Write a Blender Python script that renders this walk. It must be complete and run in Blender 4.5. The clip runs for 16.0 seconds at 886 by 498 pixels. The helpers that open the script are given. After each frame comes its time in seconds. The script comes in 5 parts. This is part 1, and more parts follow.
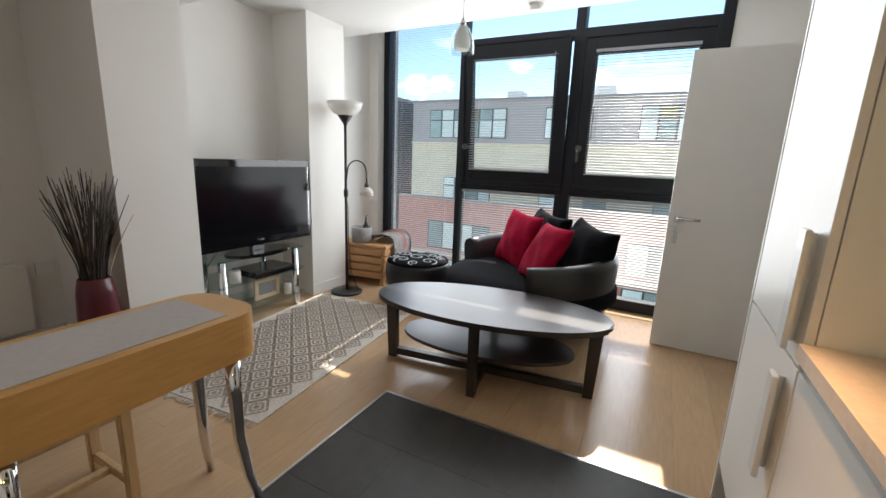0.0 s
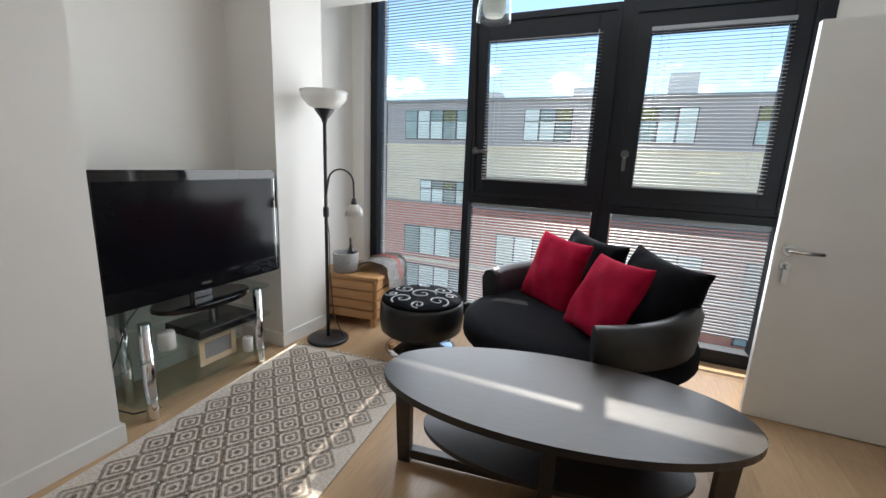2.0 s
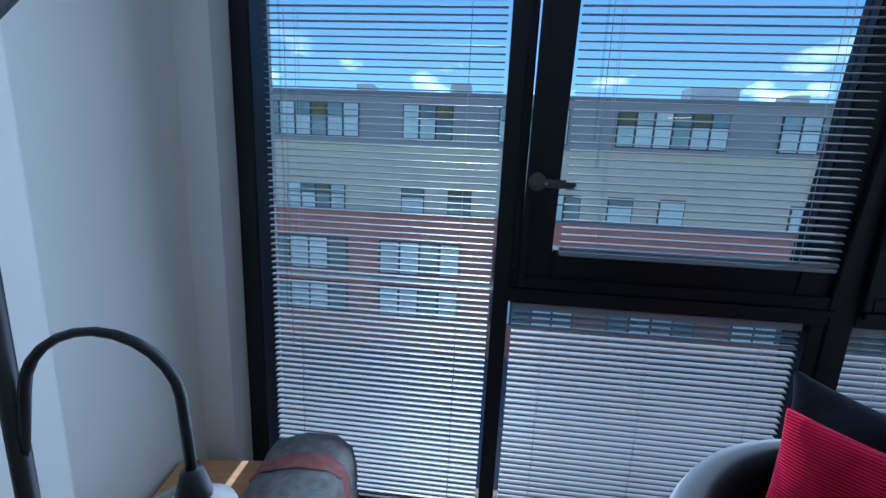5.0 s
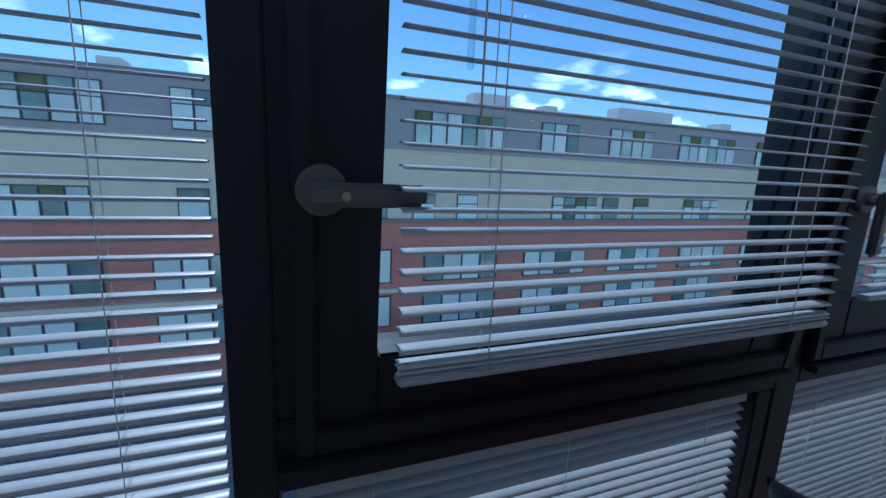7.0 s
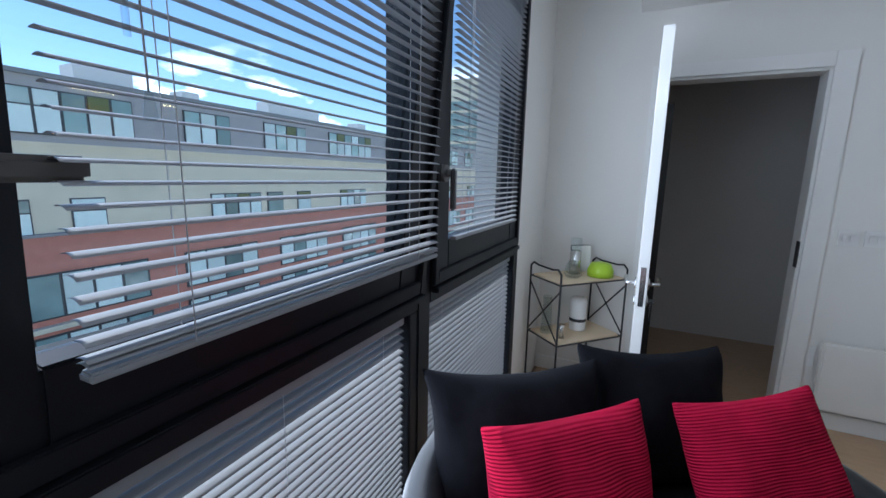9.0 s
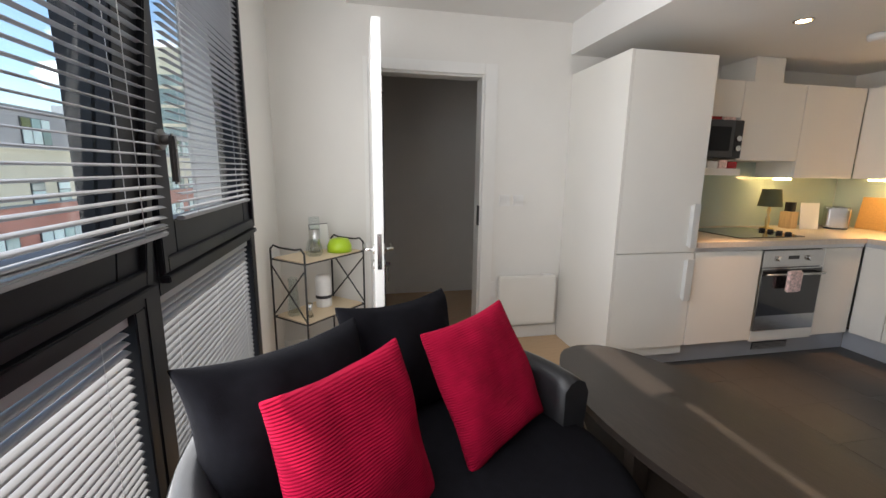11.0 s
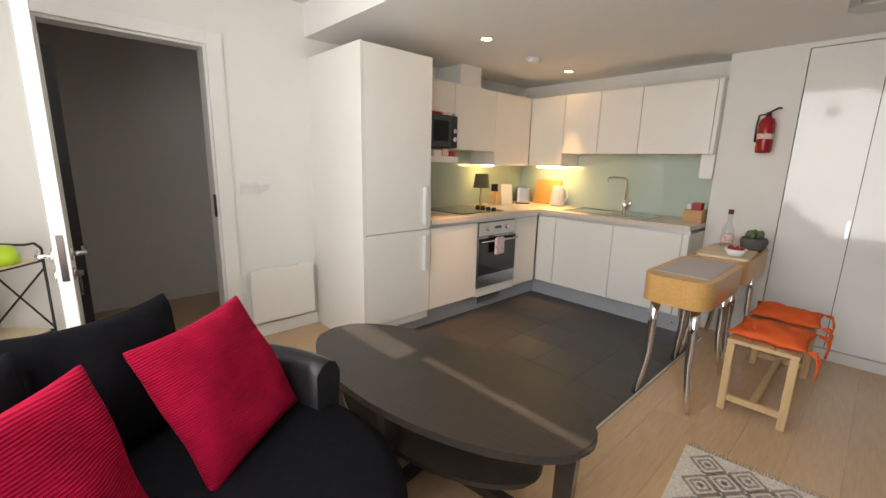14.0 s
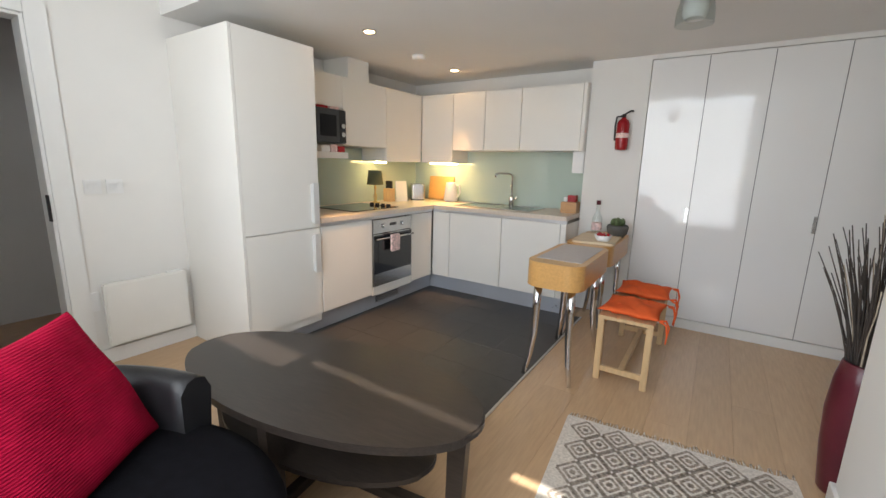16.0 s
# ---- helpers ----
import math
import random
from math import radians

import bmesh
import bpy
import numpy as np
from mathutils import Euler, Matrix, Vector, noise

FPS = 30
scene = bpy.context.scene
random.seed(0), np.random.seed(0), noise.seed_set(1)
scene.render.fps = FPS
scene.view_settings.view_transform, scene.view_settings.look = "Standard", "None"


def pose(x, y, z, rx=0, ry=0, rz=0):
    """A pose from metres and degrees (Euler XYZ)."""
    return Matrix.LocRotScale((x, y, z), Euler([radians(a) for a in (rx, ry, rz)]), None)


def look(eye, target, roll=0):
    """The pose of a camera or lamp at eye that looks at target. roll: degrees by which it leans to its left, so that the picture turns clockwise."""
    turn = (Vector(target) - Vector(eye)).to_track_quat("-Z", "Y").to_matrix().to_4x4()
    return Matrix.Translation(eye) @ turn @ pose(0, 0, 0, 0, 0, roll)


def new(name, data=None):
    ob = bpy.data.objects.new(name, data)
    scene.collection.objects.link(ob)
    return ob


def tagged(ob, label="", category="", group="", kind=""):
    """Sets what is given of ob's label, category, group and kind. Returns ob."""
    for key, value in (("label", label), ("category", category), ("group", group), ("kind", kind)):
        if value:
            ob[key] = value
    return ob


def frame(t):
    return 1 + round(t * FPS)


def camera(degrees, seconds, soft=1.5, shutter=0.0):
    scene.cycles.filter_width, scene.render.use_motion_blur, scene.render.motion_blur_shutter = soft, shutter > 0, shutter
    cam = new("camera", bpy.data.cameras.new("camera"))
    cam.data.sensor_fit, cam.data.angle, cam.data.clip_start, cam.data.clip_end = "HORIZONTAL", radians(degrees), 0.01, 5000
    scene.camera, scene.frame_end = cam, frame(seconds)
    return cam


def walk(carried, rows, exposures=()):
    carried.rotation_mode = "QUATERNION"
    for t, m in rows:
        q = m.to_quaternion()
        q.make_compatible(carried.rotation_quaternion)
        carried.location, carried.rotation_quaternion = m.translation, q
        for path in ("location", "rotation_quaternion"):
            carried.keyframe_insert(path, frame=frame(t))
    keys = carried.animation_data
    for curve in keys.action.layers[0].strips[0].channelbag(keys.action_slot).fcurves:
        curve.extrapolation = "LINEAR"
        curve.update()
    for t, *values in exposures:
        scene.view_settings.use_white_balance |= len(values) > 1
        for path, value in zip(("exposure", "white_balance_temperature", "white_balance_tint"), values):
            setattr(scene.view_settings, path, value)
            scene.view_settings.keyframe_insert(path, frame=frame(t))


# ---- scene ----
cam = camera(94.1, 16.0)
PATH = [
    (0, (0.336, -0.224, 1.273), (-0.565, 1.51, 0.85), 2.3),
    (0.5, (0.24, -0.139, 1.283), (-0.65, 1.6, 0.855), 2.4),
    (1, (0.125, -0.028, 1.272), (-0.757, 1.716, 0.849), 2.3),
    (1.5, (-0.096, 0.217, 1.303), (-0.925, 1.985, 0.872), 2.4),
    (2, (-0.318, 0.44, 1.308), (-1.104, 2.232, 0.897), 2.4),
    (2.5, (-0.579, 0.717, 1.346), (-1.321, 2.532, 0.955), 2.4),
    (3, (-0.811, 1.058, 1.342), (-1.483, 2.903, 0.963), 2.5),
    (5.5, (-1.68, 2.535, 1.462), (-1.706, 4.495, 1.065), 2.3),
    (6, (-1.639, 2.74, 1.446), (-1.473, 4.698, 1.071), 2.0),
    (6.5, (-1.555, 2.919, 1.439), (-1.133, 4.844, 1.096), 2.3),
    (7, (-1.501, 3.148, 1.436), (-0.811, 4.987, 1.062), 2.5),
    (7.5, (-1.547, 3.239, 1.422), (-0.557, 4.945, 1.092), 1.5),
    (8, (-1.596, 3.177, 1.428), (-0.295, 4.655, 1.078), 1.7),
    (8.5, (-1.639, 3.098, 1.416), (-0.07, 4.292, 1.079), 1.1),
    (9, (-1.587, 3.08, 1.407), (0.19, 3.928, 1.058), 1.2),
    (9.5, (-1.563, 3.13, 1.397), (0.341, 3.622, 1.035), 1.0),
    (10, (-1.58, 3.153, 1.375), (0.38, 3.309, 1.012), 0.6),
    (12.5, (-1.699, 3.09, 1.324), (0.012, 2.134, 0.926), 1.5),
    (13, (-1.685, 3.079, 1.319), (-0.066, 1.975, 0.917), 1.4),
    (13.5, (-1.692, 3.053, 1.322), (-0.166, 1.826, 0.915), 1.5),
    (14, (-1.689, 3.034, 1.33), (-0.264, 1.693, 0.918), 1.4),
    (14.5, (-1.684, 3.023, 1.333), (-0.361, 1.582, 0.917), 1.5),
    (15, (-1.696, 2.998, 1.323), (-0.463, 1.479, 0.912), 1.4),
    (15.5, (-1.713, 2.981, 1.311), (-0.563, 1.397, 0.904), 1.4),
    (16, (-1.732, 2.966, 1.304), (-0.658, 1.328, 0.9), 1.4),
]
# light
EXPO = [(0, 0.95, 6700, 10), (1.6, 0.9, 6600, 10), (2.5, 0.80, 6500, 10), (3.0, 0.74, 6400, 10), (4.2, 0.1, 5200, 6), (5.5, -0.35, 4550, 4), (7.0, -0.32, 4700, 4), (8.0, -0.05, 4900, 6), (9.0, 0.3, 5500, 10),
        (10.0, 0.58, 6100, 12), (12.5, 1.08, 7600, 14), (14.0, 1.2, 7300, 13), (16.0, 1.26, 6600, 10)]
walk(cam, [(t, look(eye, target, roll)) for t, eye, target, roll in PATH], EXPO)

world = bpy.data.worlds.new("sky")
scene.world = world
world.use_nodes = True
wn = world.node_tree.nodes
wl = world.node_tree.links
bg = wn["Background"]
sky = wn.new("ShaderNodeTexSky")
sky.sky_type = "NISHITA"
sky.sun_disc = False
sky.sun_elevation = radians(49.4)
sky.sun_rotation = radians(-3.8)
sky.air_density = 1.0
sky.dust_density = 0.1
sky.ozone_density = 4.0
wl.new(sky.outputs[0], bg.inputs[0])
bg.inputs[1].default_value = 0.15
# a few low clouds
tc = wn.new("ShaderNodeTexCoord")
mp = wn.new("ShaderNodeMapping")
mp.inputs["Scale"].default_value = (5, 5, 13)
nz = wn.new("ShaderNodeTexNoise")
nz.inputs["Scale"].default_value = 1.2
nz.inputs["Detail"].default_value = 7
rp = wn.new("ShaderNodeValToRGB")
rp.color_ramp.elements[0].position = 0.55
rp.color_ramp.elements[1].position = 0.68
sp = wn.new("ShaderNodeSeparateXYZ")
rz = wn.new("ShaderNodeMapRange")
rz.inputs[1].default_value = 0.14
rz.inputs[2].default_value = 0.26
rz.inputs[3].default_value = 1.0
rz.inputs[4].default_value = 0.0
mu = wn.new("ShaderNodeMath")
mu.operation = "MULTIPLY"
mx = wn.new("ShaderNodeMix")
mx.data_type = "RGBA"
wl.new(tc.outputs["Generated"], mp.inputs[0])
wl.new(mp.outputs[0], nz.inputs["Vector"])
wl.new(nz.outputs[0], rp.inputs[0])
wl.new(tc.outputs["Generated"], sp.inputs[0])
wl.new(sp.outputs[2], rz.inputs[0])
wl.new(rp.outputs[0], mu.inputs[0])
wl.new(rz.outputs[0], mu.inputs[1])
wl.new(mu.outputs[0], mx.inputs[0])
wl.new(sky.outputs[0], mx.inputs[6])
mx.inputs[7].default_value = (26, 26, 27, 1)
wl.new(mx.outputs[2], bg.inputs[0])

sun = new("sun", bpy.data.lights.new("sun", "SUN"))
sun.data.energy = 5.0
sun.data.angle = radians(0.6)
sun.data.color = (1.0, 0.95, 0.86)
sun.matrix_world = look((0, 0, 0), (math.sin(radians(3.8)) * 0.651, -math.cos(radians(3.8)) * 0.651, -0.759))

# added area lamp on the room side of the blinds, standing in for sky light
day = new("daylight_fill", bpy.data.lights.new("daylight_fill", "AREA"))
day.data.shape, day.data.size, day.data.size_y = "RECTANGLE", 2.4, 2.1
day.data.energy, day.data.color = 36, (0.90, 0.95, 1.0)
day.matrix_world = look((-0.82, 3.55, 1.45), (-0.70, 1.0, 1.35))


# ---- materials ----
def mat(name, color, rough=0.5, metal=0.0, spec=0.5, var=0.06, scale=6.0, bump=0.0, bscale=120.0, coat=0.0, aniso=(1, 1, 1), rnd=0.0, sheen=0.0):
    m = bpy.data.materials.new(name)
    m.use_nodes = True
    n, l = m.node_tree.nodes, m.node_tree.links
    b = n["Principled BSDF"]
    b.inputs["Roughness"].default_value = rough
    b.inputs["Metallic"].default_value = metal
    b.inputs["Specular IOR Level"].default_value = spec
    b.inputs["Coat Weight"].default_value = coat
    b.inputs["Sheen Weight"].default_value = sheen
    t = n.new("ShaderNodeTexCoord")
    g = n.new("ShaderNodeMapping")
    g.inputs["Scale"].default_value = aniso
    l.new(t.outputs["Object"], g.inputs[0])
    z = n.new("ShaderNodeTexNoise")
    z.inputs["Scale"].default_value = scale
    z.inputs["Detail"].default_value = 6
    l.new(g.outputs[0], z.inputs["Vector"])
    mr = n.new("ShaderNodeMapRange")
    mr.inputs[1].default_value, mr.inputs[2].default_value = 0.25, 0.75
    mr.inputs[3].default_value, mr.inputs[4].default_value = 1 - var, 1 + var
    l.new(z.outputs[0], mr.inputs[0])
    val = mr.outputs[0]
    if rnd:
        oi = n.new("ShaderNodeObjectInfo")
        r2 = n.new("ShaderNodeMapRange")
        r2.inputs[3].default_value, r2.inputs[4].default_value = 1 - rnd, 1 + rnd
        l.new(oi.outputs["Random"], r2.inputs[0])
        mm = n.new("ShaderNodeMath")
        mm.operation = "MULTIPLY"
        l.new(val, mm.inputs[0])
        l.new(r2.outputs[0], mm.inputs[1])
        val = mm.outputs[0]
    hs = n.new("ShaderNodeHueSaturation")
    hs.inputs["Color"].default_value = (*color, 1)
    l.new(val, hs.inputs["Value"])
    l.new(hs.outputs[0], b.inputs["Base Color"])
    rr = n.new("ShaderNodeMapRange")
    rr.inputs[3].default_value, rr.inputs[4].default_value = max(0, rough - 0.06), min(1, rough + 0.06)
    l.new(z.outputs[0], rr.inputs[0])
    l.new(rr.outputs[0], b.inputs["Roughness"])
    if bump:
        z2 = n.new("ShaderNodeTexNoise")
        z2.inputs["Scale"].default_value = bscale
        z2.inputs["Detail"].default_value = 4
        l.new(g.outputs[0], z2.inputs["Vector"])
        bp = n.new("ShaderNodeBump")
        bp.inputs["Strength"].default_value = bump
        bp.inputs["Distance"].default_value = 0.004
        l.new(z2.outputs[0], bp.inputs["Height"])
        l.new(bp.outputs[0], b.inputs["Normal"])
    return m


def glass_mat(name, tint, gloss=0.08, rough=0.0):
    m = bpy.data.materials.new(name)
    m.use_nodes = True
    n, l = m.node_tree.nodes, m.node_tree.links
    n.remove(n["Principled BSDF"])
    tr = n.new("ShaderNodeBsdfTransparent")
    tr.inputs[0].default_value = (*tint, 1)
    gl = n.new("ShaderNodeBsdfGlossy")
    gl.inputs["Roughness"].default_value = rough
    fr = n.new("ShaderNodeLayerWeight")
    fr.inputs[0].default_value = 0.5
    pw = n.new("ShaderNodeMath")
    pw.operation = "POWER"
    pw.inputs[1].default_value = 4.5
    l.new(fr.outputs["Facing"], pw.inputs[0])
    mu2 = n.new("ShaderNodeMath")
    mu2.operation = "MULTIPLY_ADD"
    mu2.inputs[1].default_value, mu2.inputs[2].default_value = 0.7, gloss * 0.5
    mu2.use_clamp = True
    ms = n.new("ShaderNodeMixShader")
    l.new(pw.outputs[0], mu2.inputs[0])
    l.new(mu2.outputs[0], ms.inputs[0])
    l.new(tr.outputs[0], ms.inputs[1])
    l.new(gl.outputs[0], ms.inputs[2])
    l.new(ms.outputs[0], n["Material Output"].inputs[0])
    return m


def opal_mat(name):
    m = bpy.data.materials.new(name)
    m.use_nodes = True
    n, l = m.node_tree.nodes, m.node_tree.links
    b = n["Principled BSDF"]
    b.inputs["Base Color"].default_value = (0.85, 0.84, 0.81, 1)
    b.inputs["Roughness"].default_value = 0.25
    t = n.new("ShaderNodeBsdfTranslucent")
    t.inputs[0].default_value = (0.85, 0.83, 0.79, 1)
    ms = n.new("ShaderNodeMixShader")
    ms.inputs[0].default_value = 0.5
    l.new(b.outputs[0], ms.inputs[1])
    l.new(t.outputs[0], ms.inputs[2])
    l.new(ms.outputs[0], n["Material Output"].inputs[0])
    return m


def emit_mat(name, color, power):
    m = bpy.data.materials.new(name)
    m.use_nodes = True
    b = m.node_tree.nodes["Principled BSDF"]
    b.inputs["Emission Color"].default_value = (*color, 1)
    b.inputs["Emission Strength"].default_value = power
    b.inputs["Base Color"].default_value = (0.8, 0.8, 0.8, 1)
    return m


def set_wave(m, scale, direction="X", strength=0.5, dist=0.01):
    """Adds fine parallel ribs to a material as relief."""
    n, l = m.node_tree.nodes, m.node_tree.links
    t = n.new("ShaderNodeTexCoord")
    w = n.new("ShaderNodeTexWave")
    w.bands_direction = direction
    w.inputs["Scale"].default_value = scale
    w.inputs["Distortion"].default_value = 0.25
    w.inputs["Detail Scale"].default_value = 1.0
    l.new(t.outputs["Object"], w.inputs["Vector"])
    bp = n.new("ShaderNodeBump")
    bp.inputs["Strength"].default_value = strength
    bp.inputs["Distance"].default_value = dist
    l.new(w.outputs[1], bp.inputs["Height"])
    l.new(bp.outputs[0], n["Principled BSDF"].inputs["Normal"])
    return m


M = {}
M["wall"] = mat("wall_paint", (0.78, 0.76, 0.72), 0.75, var=0.025, scale=2.5, bump=0.05, bscale=250)
M["ceiling"] = mat("ceiling_paint", (0.80, 0.79, 0.77), 0.85, var=0.02, scale=2)
M["trim"] = mat("trim_gloss", (0.80, 0.79, 0.76), 0.35, var=0.02, scale=5)
M["plank"] = mat("oak_laminate", (0.55, 0.37, 0.22), 0.24, var=0.08, scale=9, aniso=(9, 0.8, 1), rnd=0.05, bump=0.02, bscale=60)
M["under"] = mat("dark_joint", (0.30, 0.20, 0.12), 0.7)
M["slate"] = mat("slate_tile", (0.045, 0.043, 0.042), 0.46, var=0.22, scale=14, rnd=0.02, bump=0.12, bscale=70)
M["handle"] = mat("grey_handle", (0.13, 0.13, 0.13), 0.45, 0.5)
M["shadow_gap"] = mat("shadow_gap", (0.05, 0.05, 0.05), 0.8)
M["satin"] = mat("satin_handle", (0.72, 0.72, 0.70), 0.4, 0.3)
M["strip"] = mat("metal_strip", (0.62, 0.61, 0.58), 0.35, 0.9)
M["frame"] = mat("window_grey_paint", (0.008, 0.010, 0.015), 0.5, spec=0.35, var=0.12, scale=8)
M["glass"] = glass_mat("window_glass", (0.93, 0.96, 0.95), 0.06)
M["slat"] = mat("blind_slat", (0.32, 0.335, 0.36), 0.36, 0.0, var=0.03)
M["cord"] = mat("blind_cord", (0.55, 0.56, 0.58), 0.7)
M["white_unit"] = mat("cream_laminate", (0.80, 0.775, 0.72), 0.34, var=0.02, scale=3)
M["gloss_white"] = mat("gloss_white", (0.82, 0.81, 0.79), 0.09, var=0.015, scale=2, coat=0.4)
M["worktop"] = mat("worktop", (0.66, 0.57, 0.48), 0.35, var=0.08, scale=60)
M["alu"] = mat("brushed_alu", (0.60, 0.60, 0.61), 0.36, 0.95, var=0.05, scale=20, aniso=(1, 1, 12))
M["steel"] = mat("steel", (0.58, 0.58, 0.57), 0.24, 1.0, var=0.05, scale=20)
M["chrome"] = mat("chrome", (0.75, 0.75, 0.76), 0.07, 1.0, var=0.02)
M["plinth"] = mat("plinth_grey", (0.52, 0.54, 0.58), 0.3, 0.4, var=0.04)
M["splash"] = mat("green_glass", (0.47, 0.57, 0.51), 0.08, var=0.02, scale=2, coat=0.3)
M["black_gloss"] = mat("black_gloss", (0.008, 0.008, 0.010), 0.06, var=0.1, coat=0.5)
M["screen"] = mat("tv_screen", (0.005, 0.005, 0.007), 0.14, spec=0.2, var=0.1)
M["black"] = mat("black_plastic", (0.018, 0.018, 0.02), 0.4, var=0.1)
M["table_black"] = mat("black_brown_veneer", (0.030, 0.023, 0.019), 0.34, var=0.35, scale=14, aniso=(1, 10, 10), bump=0.03, bscale=60)
M["leather"] = mat("black_leather", (0.014, 0.014, 0.016), 0.36, var=0.2, scale=20, bump=0.15, bscale=220)
M["cord_black"] = mat("black_fabric", (0.006, 0.006, 0.008), 0.97, spec=0.08, var=0.3, scale=30, bump=0.3, bscale=300)
M["red"] = set_wave(mat("red_corduroy", (0.31, 0.005, 0.030), 0.95, spec=0.08, var=0.25, scale=12), 40, "Z", 0.55, 0.0045)
M["beech"] = mat("beech", (0.60, 0.33, 0.11), 0.32, var=0.10, scale=10, aniso=(8, 1, 8), coat=0.15)
M["pine"] = mat("pine", (0.62, 0.42, 0.22), 0.5, var=0.12, scale=9, aniso=(7, 7, 1))
M["chest"] = mat("chest_wood", (0.52, 0.29, 0.13), 0.5, var=0.15, scale=9, aniso=(1, 8, 8))
M["birch"] = mat("pale_board", (0.70, 0.56, 0.38), 0.5, var=0.06, scale=8)
M["placemat"] = mat("grey_placemat", (0.50, 0.46, 0.44), 0.8, var=0.06, scale=40, bump=0.2, bscale=400)
M["orange"] = mat("orange_cotton", (0.80, 0.13, 0.035), 0.9, spec=0.15, var=0.12, scale=14, bump=0.2, bscale=260)
M["rug_cream"] = mat("rug_cream", (0.66, 0.60, 0.53), 0.95, spec=0.1, var=0.2, scale=90, bump=0.6, bscale=180)
M["rug_brown"] = mat("rug_brown", (0.38, 0.325, 0.275), 0.95, spec=0.1, var=0.35, scale=60, bump=0.6, bscale=180)
M["maroon"] = mat("maroon_glaze", (0.10, 0.012, 0.022), 0.30, var=0.25, scale=9)
M["twig"] = mat("twig", (0.045, 0.034, 0.027), 0.8, var=0.4, scale=30, rnd=0.3)
M["twig_pale"] = mat("twig_pale", (0.42, 0.34, 0.25), 0.8, var=0.3, scale=30)
M["heater"] = mat("heater_enamel", (0.80, 0.78, 0.73), 0.35, var=0.02)
M["plastic_w"] = mat("white_plastic", (0.80, 0.79, 0.77), 0.35, var=0.02)
M["shade_w"] = opal_mat("opal_glass")
M["clear"] = glass_mat("clear_glass", (0.90, 0.93, 0.93), 0.10)
M["shelf_glass"] = glass_mat("shelf_glass", (0.88, 0.94, 0.93), 0.10)
M["grey_fabric"] = mat("grey_fabric", (0.30, 0.30, 0.30), 0.9, var=0.15, scale=40, bump=0.5, bscale=120)
M["pattern"] = mat("silver_pattern", (0.34, 0.36, 0.38), 0.6, var=0.1)
M["throw"] = mat("grey_throw", (0.40, 0.38, 0.37), 0.95, var=0.3, scale=30, bump=0.6, bscale=200)
M["pink"] = mat("pink_wool", (0.55, 0.24, 0.22), 0.95, var=0.2, scale=30)
M["green"] = mat("lime_plastic", (0.42, 0.62, 0.03), 0.35)
M["olive"] = mat("olive_shade", (0.12, 0.13, 0.07), 0.8)
M["ext_red"] = mat("red_enamel", (0.33, 0.010, 0.014), 0.25)
M["cactus"] = mat("cactus", (0.10, 0.14, 0.06), 0.8, var=0.3, scale=50)
M["pot"] = mat("dark_pot", (0.10, 0.095, 0.085), 0.7)
M["iron"] = mat("black_iron", (0.015, 0.014, 0.014), 0.5)
M["paper"] = mat("paper", (0.80, 0.79, 0.76), 0.7, var=0.03)
M["hall"] = mat("hall_paint", (0.74, 0.72, 0.69), 0.8, var=0.03, scale=2)
M["brass"] = mat("brass", (0.6, 0.45, 0.2), 0.3, 1.0)
M["floral"] = mat("floral_cloth", (0.75, 0.55, 0.52), 0.9, var=0.5, scale=60)
M["b_red"] = mat("brick_red", (0.60, 0.25, 0.185), 0.85, var=0.12, scale=3, bump=0.1, bscale=20)
M["b_beige"] = mat("pale_render", (0.86, 0.76, 0.57), 0.85, var=0.06, scale=1)
M["b_grey"] = mat("grey_cladding", (0.46, 0.43, 0.42), 0.7, var=0.05, scale=1)
M["b_dark"] = mat("dark_cladding", (0.08, 0.09, 0.11), 0.7, var=0.06, scale=1)
M["b_win"] = mat("far_window", (0.30, 0.42, 0.40), 0.06, var=0.35, scale=0.6, rnd=0.5)
M["b_frame"] = mat("far_frame", (0.06, 0.065, 0.07), 0.5)
M["b_blind"] = mat("far_window_blind", (0.82, 0.92, 0.86), 0.6, rnd=0.15)
M["b_olive"] = mat("olive_panel", (0.16, 0.18, 0.06), 0.6)
M["roof"] = mat("roof_grey", (0.30, 0.30, 0.30), 0.8, var=0.1)
M["asphalt"] = mat("asphalt", (0.20, 0.20, 0.20), 0.9, var=0.2, scale=1.5, bump=0.1)
M["lamp_warm"] = emit_mat("lamp_warm", (1.0, 0.62, 0.28), 30)
M["led_warm"] = emit_mat("led_strip", (1.0, 0.68, 0.27), 20)


# ---- building blocks ----
def box(bm, x0, y0, z0, x1, y1, z1, bev=0.0):
    r = bmesh.ops.create_cube(bm, size=1.0, matrix=Matrix.Translation(((x0 + x1) / 2, (y0 + y1) / 2, (z0 + z1) / 2)) @ Matrix.Diagonal((x1 - x0, y1 - y0, z1 - z0, 1)))
    if bev:
        es = list({e for v in r["verts"] for e in v.link_edges})
        bmesh.ops.bevel(bm, geom=es, offset=bev, segments=2, affect="EDGES", clamp_overlap=True)
    return bm


def B(*boxes, bev=0.0):
    bm = bmesh.new()
    for b in boxes:
        box(bm, *b, bev=bev)
    return bm


